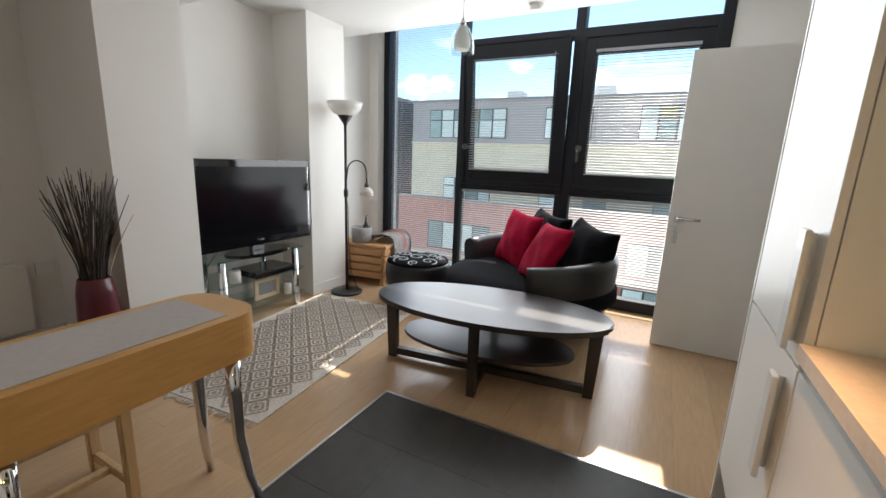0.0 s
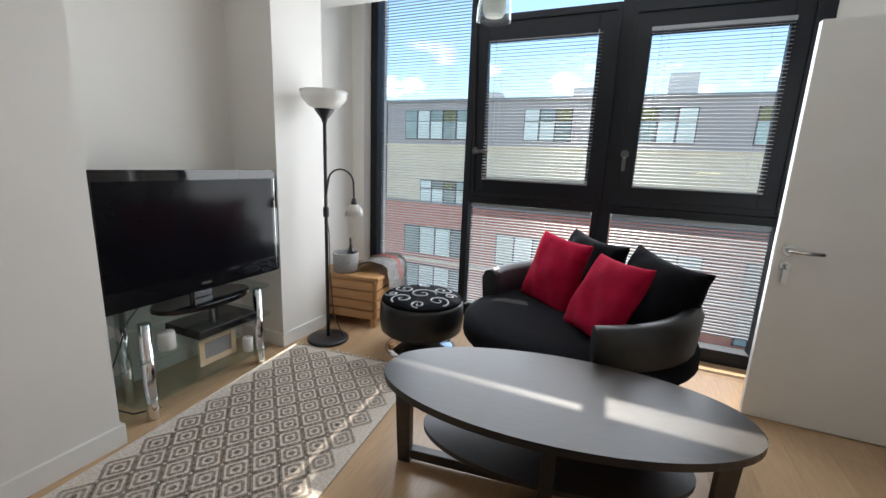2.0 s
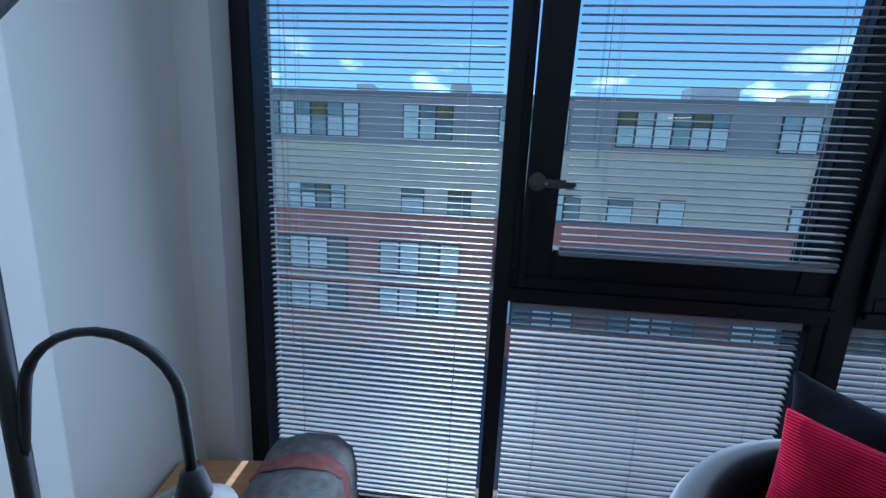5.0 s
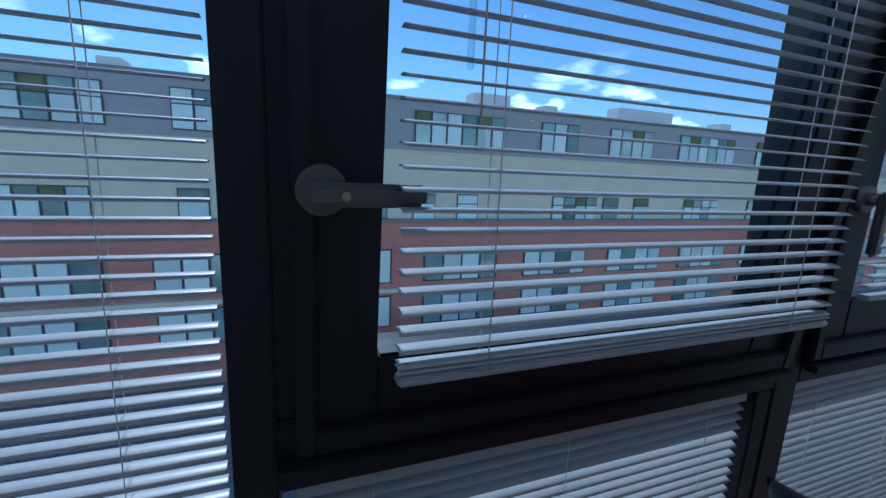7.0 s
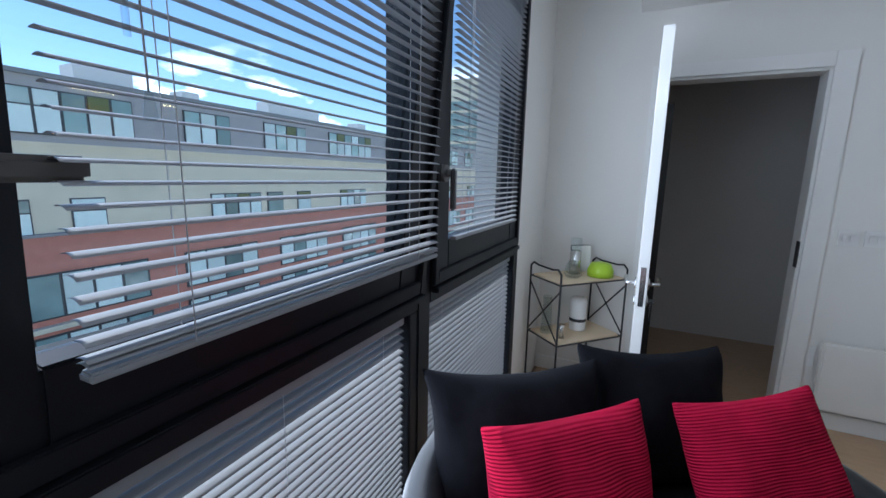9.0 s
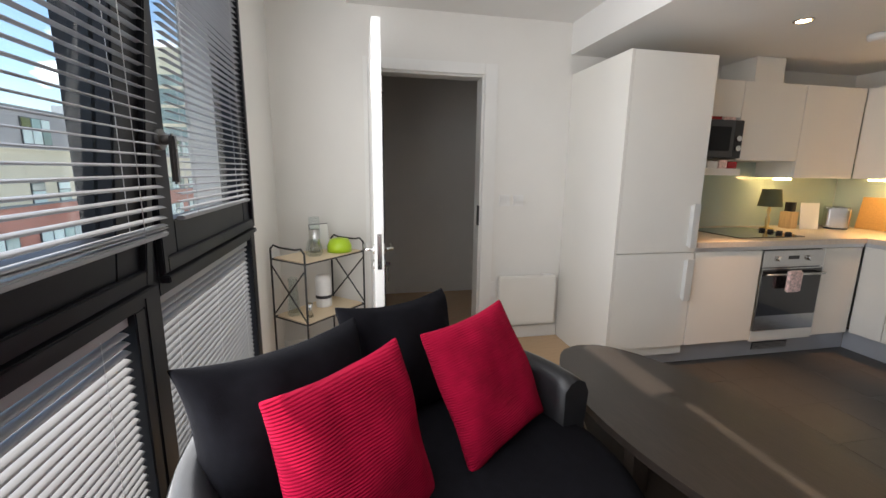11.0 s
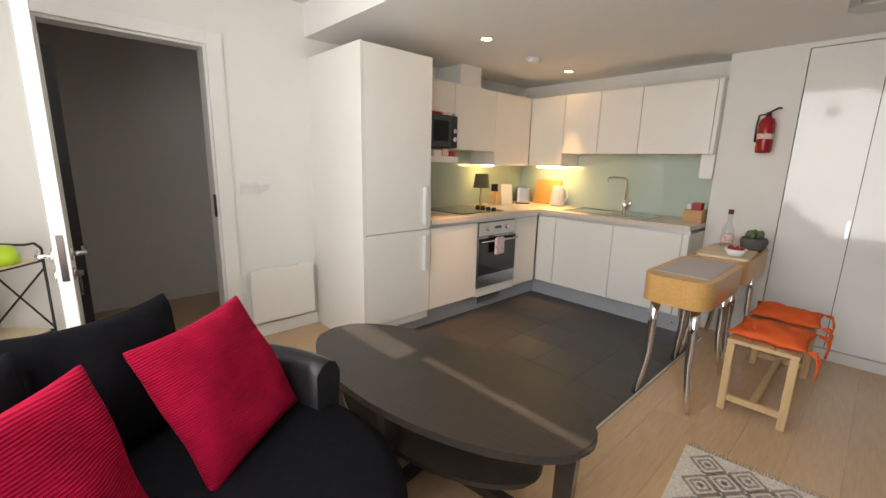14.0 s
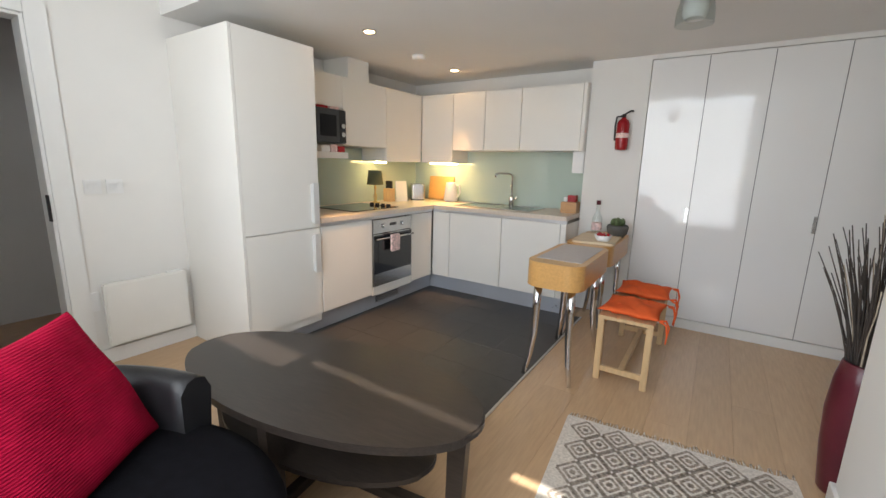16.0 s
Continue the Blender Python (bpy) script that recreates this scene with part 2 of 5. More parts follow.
def lathe(prof, seg=32, bm=None, at=(0, 0, 0), cap=True):
    """Turns a profile of (radius, height) about z."""
    bm = bm or bmesh.new()
    rings = []
    for r, z in prof:
        rings.append([bm.verts.new((at[0] + r * math.cos(2 * math.pi * i / seg), at[1] + r * math.sin(2 * math.pi * i / seg), at[2] + z)) for i in range(seg)])
    for a, b in zip(rings, rings[1:]):
        for i in range(seg):
            f = bm.faces.new((a[i], a[(i + 1) % seg], b[(i + 1) % seg], b[i]))
            f.smooth = True
    if cap and prof[0][0] > 0.0005:
        bm.faces.new(rings[0][::-1])
    if cap and prof[-1][0] > 0.0005:
        bm.faces.new(rings[-1])
    return bm


def tube(points, r, seg=8, bm=None, taper=None):
    """A round bar along points."""
    bm = bm or bmesh.new()
    pts = [Vector(p) for p in points]
    rings = []
    for i, p in enumerate(pts):
        d = (pts[min(i + 1, len(pts) - 1)] - pts[max(i - 1, 0)]).normalized()
        a = d.orthogonal().normalized() if i == 0 else (a - d * a.dot(d)).normalized()
        b = d.cross(a)
        rr = r if taper is None else r + (taper - r) * i / (len(pts) - 1)
        rings.append([bm.verts.new(p + (a * math.cos(2 * math.pi * k / seg) + b * math.sin(2 * math.pi * k / seg)) * rr) for k in range(seg)])
    for q, s in zip(rings, rings[1:]):
        for i in range(seg):
            bm.faces.new((q[i], q[(i + 1) % seg], s[(i + 1) % seg], s[i])).smooth = True
    bm.faces.new(rings[0][::-1])
    bm.faces.new(rings[-1])
    return bm


def slab(outline, z0, z1, bev=0.0, bm=None):
    """An upright prism over an outline of (x, y), with rounded rims."""
    bm = bm or bmesh.new()
    lo = [bm.verts.new((x, y, z0)) for x, y in outline]
    hi = [bm.verts.new((x, y, z1)) for x, y in outline]
    n = len(lo)
    fs = [bm.faces.new(lo[::-1]), bm.faces.new(hi)]
    for i in range(n):
        bm.faces.new((lo[i], lo[(i + 1) % n], hi[(i + 1) % n], hi[i]))
    if bev:
        es = list({e for f in fs for e in f.edges})
        bmesh.ops.bevel(bm, geom=es, offset=bev, segments=3, affect="EDGES", clamp_overlap=True)
    return bm


def round_rect(x0, y0, x1, y1, r, n=8):
    out = []
    for cx, cy, a0 in ((x1 - r, y1 - r, 0), (x0 + r, y1 - r, 90), (x0 + r, y0 + r, 180), (x1 - r, y0 + r, 270)):
        for i in range(n + 1):
            a = radians(a0 + 90 * i / n)
            out.append((cx + r * math.cos(a), cy + r * math.sin(a)))
    return out


def ellipse(a, b, n=64):
    return [(a * math.cos(2 * math.pi * i / n), b * math.sin(2 * math.pi * i / n)) for i in range(n)]


def smooth(bm):
    for f in bm.faces:
        f.smooth = True
    return bm


def mesh(name, bm, material):
    me = bpy.data.meshes.new(name)
    bmesh.ops.recalc_face_normals(bm, faces=bm.faces)
    bm.to_mesh(me)
    bm.free()
    me.materials.append(M[material])
    return me


def thing(name, m, label, category, group="", kind=""):
    ob = new(name)
    ob.matrix_world = m
    ob.empty_display_size = 0.1
    return tagged(ob, label, category, group, kind)


def part(name, bm, material, parent, label=""):
    ob = new(name, mesh(name, bm, material))
    ob.parent = parent
    return tagged(ob, label) if label else ob


def piece(name, me, parent, m):
    ob = new(name, me)
    ob.parent = parent
    ob.matrix_basis = m
    return ob


def solid(name, bm, material, label, category, kind="structure", m=None, group=""):
    ob = new(name, mesh(name, bm, material))
    if m is not None:
        ob.matrix_world = m
    return tagged(ob, label, category, group, kind)


def cushion(w, h, t, seed=0, puff=1.0, n=18, ear=0.10, crease=0.0):
    """A stuffed square pillow in the x z plane, thickness along y, with pointed corners."""
    rnd = random.Random(seed)
    bm = bmesh.new()
    ph = [rnd.uniform(0, 6.28) for _ in range(4)]
    sides = []
    for s in (-1, 1):
        g = []
        for i in range(n + 1):
            row = []
            for j in range(n + 1):
                u, v = 2 * i / n - 1, 2 * j / n - 1
                pinch = 1 - ear * (1 - u * u) * abs(v) ** 3
                pinch2 = 1 - ear * (1 - v * v) * abs(u) ** 3
                d = (max(0, 1 - u * u) * max(0, 1 - v * v)) ** 0.42
                wob = 0.012 * math.sin(3 * u + ph[0]) * math.cos(4 * v + ph[1]) + 0.006 * math.sin(9 * u + 5 * v + ph[2]) + crease * math.sin(7 * u * v + 6 * u + ph[3]) * (0.4 + u * u)
                row.append(bm.verts.new((u * w / 2 * pinch2, s * d * t / 2 * puff + wob * d, v * h / 2 * pinch)))
            g.append(row)
        sides.append(g)
    for k, g in enumerate(sides):
        for i in range(n):
            for j in range(n):
                q = (g[i][j], g[i + 1][j], g[i + 1][j + 1], g[i][j + 1])
                bm.faces.new(q if k else q[::-1]).smooth = True
    bmesh.ops.remove_doubles(bm, verts=bm.verts, dist=0.0008)
    return bm


# ---- structure ----
XL, XR, YW, YB = -3.1, 1.38, 3.70, -1.12   # left wall, right wall, window, back wall
YC, ZC, ZK, ZT = -0.87, 2.41, 2.19, 2.85   # closet fronts, ceilings of room and kitchen, window head
YE = 3.19                                   # edge of the ceiling before the tall window strip
solid("floor", B((XL - 0.2, YB - 0.2, -0.12, 3.2, YW + 0.25, -0.008)), "under", "dark subfloor in the joints between oak boards", "floor")
solid("ceiling", B((XL - 0.2, 1.575, ZC, XR + 0.2, YE, ZC + 0.6), (XL - 0.2, YE, ZT, XR + 0.2, YW + 0.13, ZT + 0.15)), "ceiling", "white painted ceiling with a raised strip along the window", "ceiling")
solid("ceiling_kitchen", B((XL - 0.2, YB - 0.2, ZK, XR + 0.2, 1.575, ZC + 0.6)), "ceiling", "lowered white kitchen ceiling with downlights", "ceiling")
# right wall with the door opening between DY0 and DY1
DY0, DY1, DZ = 2.23, 3.02, 2.02
WT = 0.14
solid("wall_east", B((XR, YB - 0.2, 0, XR + WT, DY0, ZT), (XR, DY1, 0, XR + WT, YW + 0.25, ZT), (XR, DY0, DZ, XR + WT, DY1, ZT)), "wall", "white painted wall with a door opening", "wall")
solid("wall_back", B((-0.705, YB - 0.2, 0, XR, YB, ZK)), "wall", "white kitchen back wall", "wall")
solid("wall_stub", B((-0.93, YB, 0, -0.705, YC, ZK), (-1.165, YB - 0.2, 0, -0.93, YC, ZK)), "wall", "white wall end beside the kitchen units", "wall")
solid("wall_closet_head", B((XL, YC - 0.08, 2.155, -1.165, YC, ZK), (XL, YB - 0.25, 0, -1.165, YB - 0.2, ZK)), "wall", "white wall strip over the cupboard doors", "wall")
solid("wall_west", B((XL - 0.2, YB - 0.2, 0, XL, 0.93, ZC), (XL - 0.2, 0.93, 0, -2.27, 1.37, ZC), (XL - 0.2, 1.37, 0, -2.78, 2.46, ZC), (XL - 0.2, 2.46, 0, -2.39, 2.91, ZC), (XL - 0.2, 2.91, 0, -2.62, YW - 0.12, ZT), (XL - 0.2, YW - 0.12, 0, -2.50, YW + 0.25, ZT)), "wall", "white wall with a television recess between two piers", "wall")
solid("wall_window_end", B((0.64, YW, 0, XR, YW + 0.25, ZT)), "wall", "white wall between window and corner", "wall")
solid("wall_window_head", B((-2.50, YW + 0.02, 2.76, 0.64, YW + 0.11, ZT)), "wall", "white wall over the window", "wall")
# baseboards
bbs = [(-2.27, 0.92, -2.255, 1.385), (-2.78, 1.37, -2.265, 1.385), (-2.78, 2.445, -2.38, 2.46), (-2.39, 2.445, -2.375, 2.925), (-2.62, 2.91, -2.375, 2.925), (-2.62, 2.925, -2.605, YW - 0.12), (XL, 0.905, -2.255, 0.93), (XL, YC, XL + 0.015, 0.91),
       (XR - 0.015, 1.56, XR, DY0 - 0.091), (XR - 0.015, DY1 + 0.08, XR, YW)]
for x0, y0, x1, y1 in bbs:
    solid("baseboard", B((x0, y0, 0, x1, y1, 0.10), bev=0.003), "trim", "white painted skirting board", "baseboard")
# hall behind the door
for nm, q in (("wall_hall_south", (XR + WT, 1.2, 0, 3.2, 1.3, 2.4)), ("wall_hall_east", (2.75, 1.3, 0, 2.85, 3.9, 2.4)), ("wall_hall_north", (XR + WT, 3.8, 0, 2.75, 3.9, 2.4))):
    solid(nm, B(q), "hall", "grey shaded hallway wall", "wall")
solid("ceiling_hall", B((XR + WT, 1.2, 2.35, 3.2, 3.95, 2.45)), "ceiling", "hallway ceiling", "ceiling")

# door frame and leaf
door_frame = thing("door_frame", pose(XR, 0, 0), "white painted door frame", "door frame", kind="structure")
for nm, b in (("jamb", (-0.02, DY0 - 0.09, 0, 0.0, DY0 + 0.005, DZ + 0.07)), ("jamb", (-0.02, DY1 - 0.005, 0, 0.0, DY1 + 0.075, DZ + 0.07)), ("head", (-0.02, DY0 + 0.006, DZ - 0.005, 0.0, DY1 - 0.006, DZ + 0.07)),
              ("lining", (0.002, DY0, 0, WT, DY0 + 0.02, DZ)), ("lining", (0.002, DY1 - 0.02, 0, WT, DY1, DZ)), ("lining", (0.002, DY0 + 0.02, DZ - 0.02, WT, DY1 - 0.02, DZ))):
    part(nm, B(b, bev=0.003), "trim", door_frame)
part("strike_plate", B((-0.003, DY0 + 0.019, 0.93, 0.05, DY0 + 0.023, 1.08)), "black", door_frame)
leaf = thing("door_1", pose(XR - 0.005, 3.045, 0.008, 0, 0, 180.0), "white painted door standing open with a steel lever handle and keys", "door", kind="structure")
LW = 0.975
part("panel", B((0, -0.022, 0, LW, 0.022, 2.012), bev=0.002), "trim", leaf)
part("lock_plate", B((LW - 0.0005, -0.011, 0.84, LW + 0.0015, 0.011, 1.02)), "steel", leaf)
for s in (-1, 1):
    part("rose", tube([(LW - 0.055, s * 0.022, 0.935), (LW - 0.055, s * 0.031, 0.935)], 0.026, 20), "steel", leaf)
    part("lever", tube([(LW - 0.055, s * 0.03, 0.935), (LW - 0.055, s * 0.062, 0.935), (LW - 0.075, s * 0.07, 0.935), (LW - 0.185, s * 0.07, 0.935)], 0.009, 10), "steel", leaf, "brushed steel lever")
    part("lock_rose", tube([(LW - 0.055, s * 0.022, 0.855), (LW - 0.055, s * 0.030, 0.855)], 0.024, 20), "steel", leaf)
part("key", B((LW - 0.060, 0.03, 0.845, LW - 0.050, 0.055, 0.865), (LW - 0.068, 0.04, 0.765, LW - 0.044, 0.046, 0.84)), "steel", leaf)

# window wall
win = thing("window_1", pose(0, YW, 0), "tall grey aluminium window wall with blinds between floor and ceiling", "window", kind="structure")
FX0, FX1 = -2.50, 0.64
PA0, PA1, MB0, MB1 = -1.58, -1.525, -0.50, -0.42   # post beside the side light, mullion
F0, F1 = -0.02, 0.10
part("post", B((FX0, F0, 0, FX0 + 0.07, F1, 2.76), bev=0.004), "frame", win)
part("post", B((PA0, F0, 0, PA1, 0.02, 2.76), (PA0 + 0.035, 0.0201, 0, PA1, F1, 2.76), bev=0.003), "frame", win)
part("mullion", B((MB0, F0, 0, MB1, F1, 2.76), bev=0.004), "frame", win)
part("post", B((FX1 - 0.075, F0, 0, FX1, F1, 2.76), bev=0.004), "frame", win)
for a, b in ((FX0 + 0.07, PA0), (PA1, MB0), (MB1, FX1 - 0.075)):
    part("sill_rail", B((a, F0, 0, b, F1, 0.10), bev=0.004), "frame", win)
    part("head_rail", B((a, F0, 2.70, b, F1, 2.76), bev=0.004), "frame", win)
for a, b in ((PA1, MB0), (MB1, FX1 - 0.075)):
    part("transom", B((a, F0, 0.99, b, F1, 1.10), bev=0.004), "frame", win)
    part("transom", B((a, F0, 2.34, b, F1, 2.41), bev=0.004), "frame", win)
for a, b in ((PA1, MB0), (MB1, FX1 - 0.075)):
    part("ledge", B((a, -0.05, 1.028, b, F0 - 0.002, 1.048), bev=0.003), "frame", win)
part("mullion_panel", B((-0.548, F0 + 0.003, 0.10, MB0 - 0.001, F1 - 0.003, 0.989), bev=0.003), "frame", win)
panes = [(FX0 + 0.07, PA0 + 0.035, 0.10, 2.70), (PA1, MB0, 0.10, 0.99), (MB1, FX1 - 0.075, 0.10, 0.99), (PA1, MB0, 2.41, 2.70), (MB1, FX1 - 0.075, 2.41, 2.70)]
for a, b, z0, z1 in panes:
    part("pane", B((a, 0.055, z0, b, 0.063, z1)), "glass", win).visible_shadow = False


def sash(x0, x1, z0, z1, tilt, label, fl=0.12):
    s = thing("window_sash", pose((x0 + x1) / 2, YW + 0.005, z0, tilt), label, "window sash", kind="structure")
    w, h, f = (x1 - x0) / 2, z1 - z0, 0.12
    part("stile", B((-w, -0.03, 0, -w + fl, 0.035, h), bev=0.004), "frame", s)
    part("stile", B((w - f, -0.03, 0, w, 0.035, h), bev=0.004), "frame", s)
    part("rail", B((-w + fl, -0.03, 0, w - f, 0.035, f - 0.005), bev=0.004), "frame", s)
    part("rail", B((-w + fl, -0.03, h - f - 0.03, w - f, 0.035, h), bev=0.004), "frame", s)
    part("pane", B((-w + fl, 0.0, f, w - f, 0.008, h - f - 0.03)), "glass", s).visible_shadow = False
    # lip that overlaps the fixed frame
    part("lip", B((-w - 0.006, -0.046, -0.02, -w + 0.02, -0.0305, h + 0.02), (w - 0.02, -0.046, -0.02, w + 0.012, -0.0305, h + 0.02),
                  (-w + 0.0205, -0.046, -0.02, w - 0.0205, -0.0305, 0.02), (-w + 0.0205, -0.046, h - 0.02, w - 0.0205, -0.0305, h + 0.02), bev=0.003), "frame", s)
    return s, w, h


sa, wa, ha = sash(-1.495, MB0 - 0.003, 1.075, 2.345, 5.5, "grey tilting window sash standing open inwards at the top", 0.10)
part("jamb", B((PA1 + 0.001, F0 + 0.002, 1.101, -1.498, F1, 2.339), bev=0.003), "frame", win)
sb, wb, hb = sash(MB1 + 0.003, FX1 - 0.078, 1.075, 2.345, 0, "closed grey window sash")
for s, w, flat, o in ((sa, wa, True, 0.027), (sb, wb, False, 0.044)):
    part("handle_rosette", tube([(-w + o, -0.030, 0.34), (-w + o, -0.054, 0.34)], 0.028, 24), "handle", s)
    part("handle_neck", tube([(-w + o, -0.04, 0.34), (-w + o, -0.072, 0.34)], 0.013, 14), "handle", s)
    bm = bmesh.new()
    if flat:
        box(bm, -w + o - 0.018, -0.086, 0.327, -w + o + 0.112, -0.070, 0.353, 0.006)
    else:
        box(bm, -w + o - 0.013, -0.086, 0.222, -w + o + 0.013, -0.070, 0.356, 0.006)
    h_ = part("handle", bm, "handle", s, "grey metal window handle")
    part("lock_barrel", tube([(-w + o + 0.022, -0.0855, 0.340), (-w + o + 0.022, -0.089, 0.340)] if flat else [(-w + o, -0.0855, 0.316), (-w + o, -0.089, 0.316)], 0.005, 12), "steel", h_)


# venetian blinds
def slat_mesh(w):
    bm = bmesh.new()
    prof = [(-0.0125, -0.0012), (-0.006, 0.0010), (0.0, 0.0018), (0.006, 0.0010), (0.0125, -0.0012)]
    rows = [[bm.verts.new((x, y, z + dz)) for x in (-w / 2, w / 2)] for dz in (0.0, -0.0006) for y, z in prof]
    for k in (0, 5):
        for a, b in zip(rows[k:k + 5], rows[k + 1:k + 5]):
            bm.faces.new((a[0], a[1], b[1], b[0])).smooth = True
    for a, b in ((0, 5), (4, 9)):
        bm.faces.new((rows[a][0], rows[a][1], rows[b][1], rows[b][0]))
    return mesh("slat", bm, "slat")


def blind(x0, x1, z0, z1, y, tilt, label, pitch=0.023, stack=0, wand=True):
    w = x1 - x0
    b = thing("venetian_blind", pose((x0 + x1) / 2, y, z0), label, "blind", "window blinds")
    h = z1 - z0
    part("head_box", B((-w / 2, -0.013, h - 0.026, w / 2, 0.013, h), bev=0.002), "slat", b)
    part("bottom_rail", B((-w / 2, -0.012, 0, w / 2, 0.012, 0.012), bev=0.003), "slat", b)
    me = slat_mesh(w)
    z = 0.020
    for _ in range(stack):
        piece("slat", me, b, pose(0, 0, z, tilt * 0.5))
        z += 0.006
    z += 0.012
    i = 0
    while z < h - 0.03:
        piece("slat", me, b, pose(0, 0, z, tilt + random.uniform(-1.5, 1.5), random.uniform(-0.08, 0.08), 0))
        z += pitch
    for x in ((-w * 0.36, w * 0.36) if w < 0.85 else (-w * 0.38, 0.0, w * 0.38)):
        for yy in (-0.0135, 0.0135):
            part("ladder_cord", tube([(x, yy, 0.01), (x, yy, h - 0.02)], 0.0008, 4), "cord", b)
    if wand:
        part("tilt_wand", tube([(-w * 0.42, -0.022, h - 0.02), (-w * 0.42, -0.022, max(0.35, h * 0.30))], 0.0035, 6), "clear", b)
        part("pull_cord", tube([(-w * 0.40, -0.020, h - 0.02), (-w * 0.40, -0.020, max(0.30, h * 0.26))], 0.0012, 4), "cord", b)
        part("tassel", lathe([(0.003, 0), (0.007, 0.004), (0.004, 0.03), (0.001, 0.034)], 10, at=(-w * 0.40, -0.020, max(0.27, h * 0.26 - 0.03))), "clear", b)
    return b


blind(FX0 + 0.098, PA0 - 0.012, 0.115, 2.69, YW + 0.02, 6, "pale grey slatted blind lowered over the side light")
blind(PA1 + 0.135, MB0 - 0.095, 1.188, 2.215, YW - 0.12, 8, "pale grey slatted blind hanging clear of the tilted sash", stack=2)
blind(MB1 + 0.115, FX1 - 0.185, 1.19, 2.225, YW - 0.045, 8, "pale grey slatted blind over the closed sash")
blind(PA1 + 0.02, -0.556, 0.105, 0.985, YW + 0.01, 14, "pale grey slatted blind over the low pane", wand=False)
blind(MB1 + 0.012, FX1 - 0.09, 0.20, 0.985, YW + 0.01, 30, "pale grey slatted blind over the low pane beside the door", wand=False)

# ---- living side ----
# coffee table
def coffee_table():
    t = thing("coffee_table", pose(-0.487, 1.952, 0, 0, 0, 7.5), "black-brown oval coffee table with a lower shelf", "table")
    part("tabletop", slab(ellipse(0.70, 0.328), 0.425, 0.455, 0.008), "table_black", t)
    part("lower_shelf", slab(ellipse(0.52, 0.25), 0.215, 0.235, 0.005), "table_black", t)
    for x, y, r in ((-0.63, 0, 0), (0.63, 0, 180), (0, -0.27, 90), (0, 0.27, -90)):
        bm = bmesh.new()
        m = pose(x, y, 0, 0, 0, r)
        vs = []
        for z, a, b in ((0.0, -0.005, 0.05), (0.425, -0.025, 0.045)):
            vs.append([bm.verts.new(m @ Vector(p)) for p in ((a, -0.022, z), (b, -0.022, z), (b, 0.022, z), (a, 0.022, z))])
        for i in range(4):
            bm.faces.new((vs[0][i], vs[0][(i + 1) % 4], vs[1][(i + 1) % 4], vs[1][i]))
        bm.faces.new(vs[0][::-1])
        bm.faces.new(vs[1])
        part("leg", bm, "table_black", t)
    part("stretcher", B((-0.58, -0.022, 0.02, 0.58, 0.022, 0.065), bev=0.003), "table_black", t)
    part("stretcher", B((-0.022, -0.22, 0.022, 0.022, -0.023, 0.063), (-0.022, 0.023, 0.022, 0.022, 0.22, 0.063), bev=0.003), "table_black", t)


coffee_table()


# round swivel armchair
def round_chair():
    face = 226.0
    c = thing("cuddle_chair", pose(-0.53, 2.96, 0, 0, 0, face), "round black swivel armchair in leather and cloth", "armchair")
    # curved outer shell, open towards local +x
    bm = bmesh.new()
    n = 40
    rows = []
    for i in range(n + 1):
        a = radians(58 + (302 - 58) * i / n)
        k = abs(i / n - 0.5) * 2
        top = 0.60 + 0.05 * (1 - k ** 2)
        ro, ri = 0.66, 0.55
        ring = [(ri, 0.30), (ri, top - 0.04), (ri + 0.025, top - 0.01), (0.5 * (ri + ro), top), (ro - 0.02, top - 0.015), (ro, top - 0.06), (ro - 0.02, 0.30), (ro - 0.09, 0.10), (ri - 0.02, 0.08)]
        rows.append([bm.verts.new((r * math.cos(a), r * math.sin(a), z)) for r, z in ring])
    m_ = len(rows[0])
    for p, q in zip(rows, rows[1:]):
        for j in range(m_):
            bm.faces.new((p[j], q[j], q[(j + 1) % m_], p[(j + 1) % m_])).smooth = True
    bm.faces.new(rows[0])
    bm.faces.new(rows[-1][::-1])
    part("shell", bm, "leather", c, "black leather shell")
    part("base", lathe([(0.30, 0.0), (0.30, 0.03), (0.1, 0.06), (0.08, 0.10), (0.50, 0.10), (0.56, 0.16), (0.56, 0.26), (0.0, 0.27)], 40), "leather", c)
    part("seat", lathe([(0.0, 0.24), (0.54, 0.24), (0.63, 0.26), (0.675, 0.31), (0.67, 0.38), (0.61, 0.42), (0.45, 0.437), (0.0, 0.445)], 48), "cord_black", c, "deep black cloth seat cushion")
    return c


round_chair()


def pillow(name, m, w, h, t, material, label, seed):
    ob = new(name, mesh(name, cushion(w, h, t, seed, ear=0.17 if material == "cord_black" else 0.09, crease=0.014 if material == "cord_black" else 0.004), material))
    ob.matrix_world = m
    sub = ob.modifiers.new("round", "SUBSURF")
    sub.levels = sub.render_levels = 1
    return tagged(ob, label, "cushion", "cushions on the round chair")


def facing(x, y, z, yaw, lean, spin=0.0):
    """A cushion whose front looks along yaw, leaning back, spun in its own plane."""
    return pose(x, y, z, 0, 0, yaw + 90) @ pose(0, 0, 0, -lean, 0, 0) @ pose(0, 0, 0, 0, spin, 0)


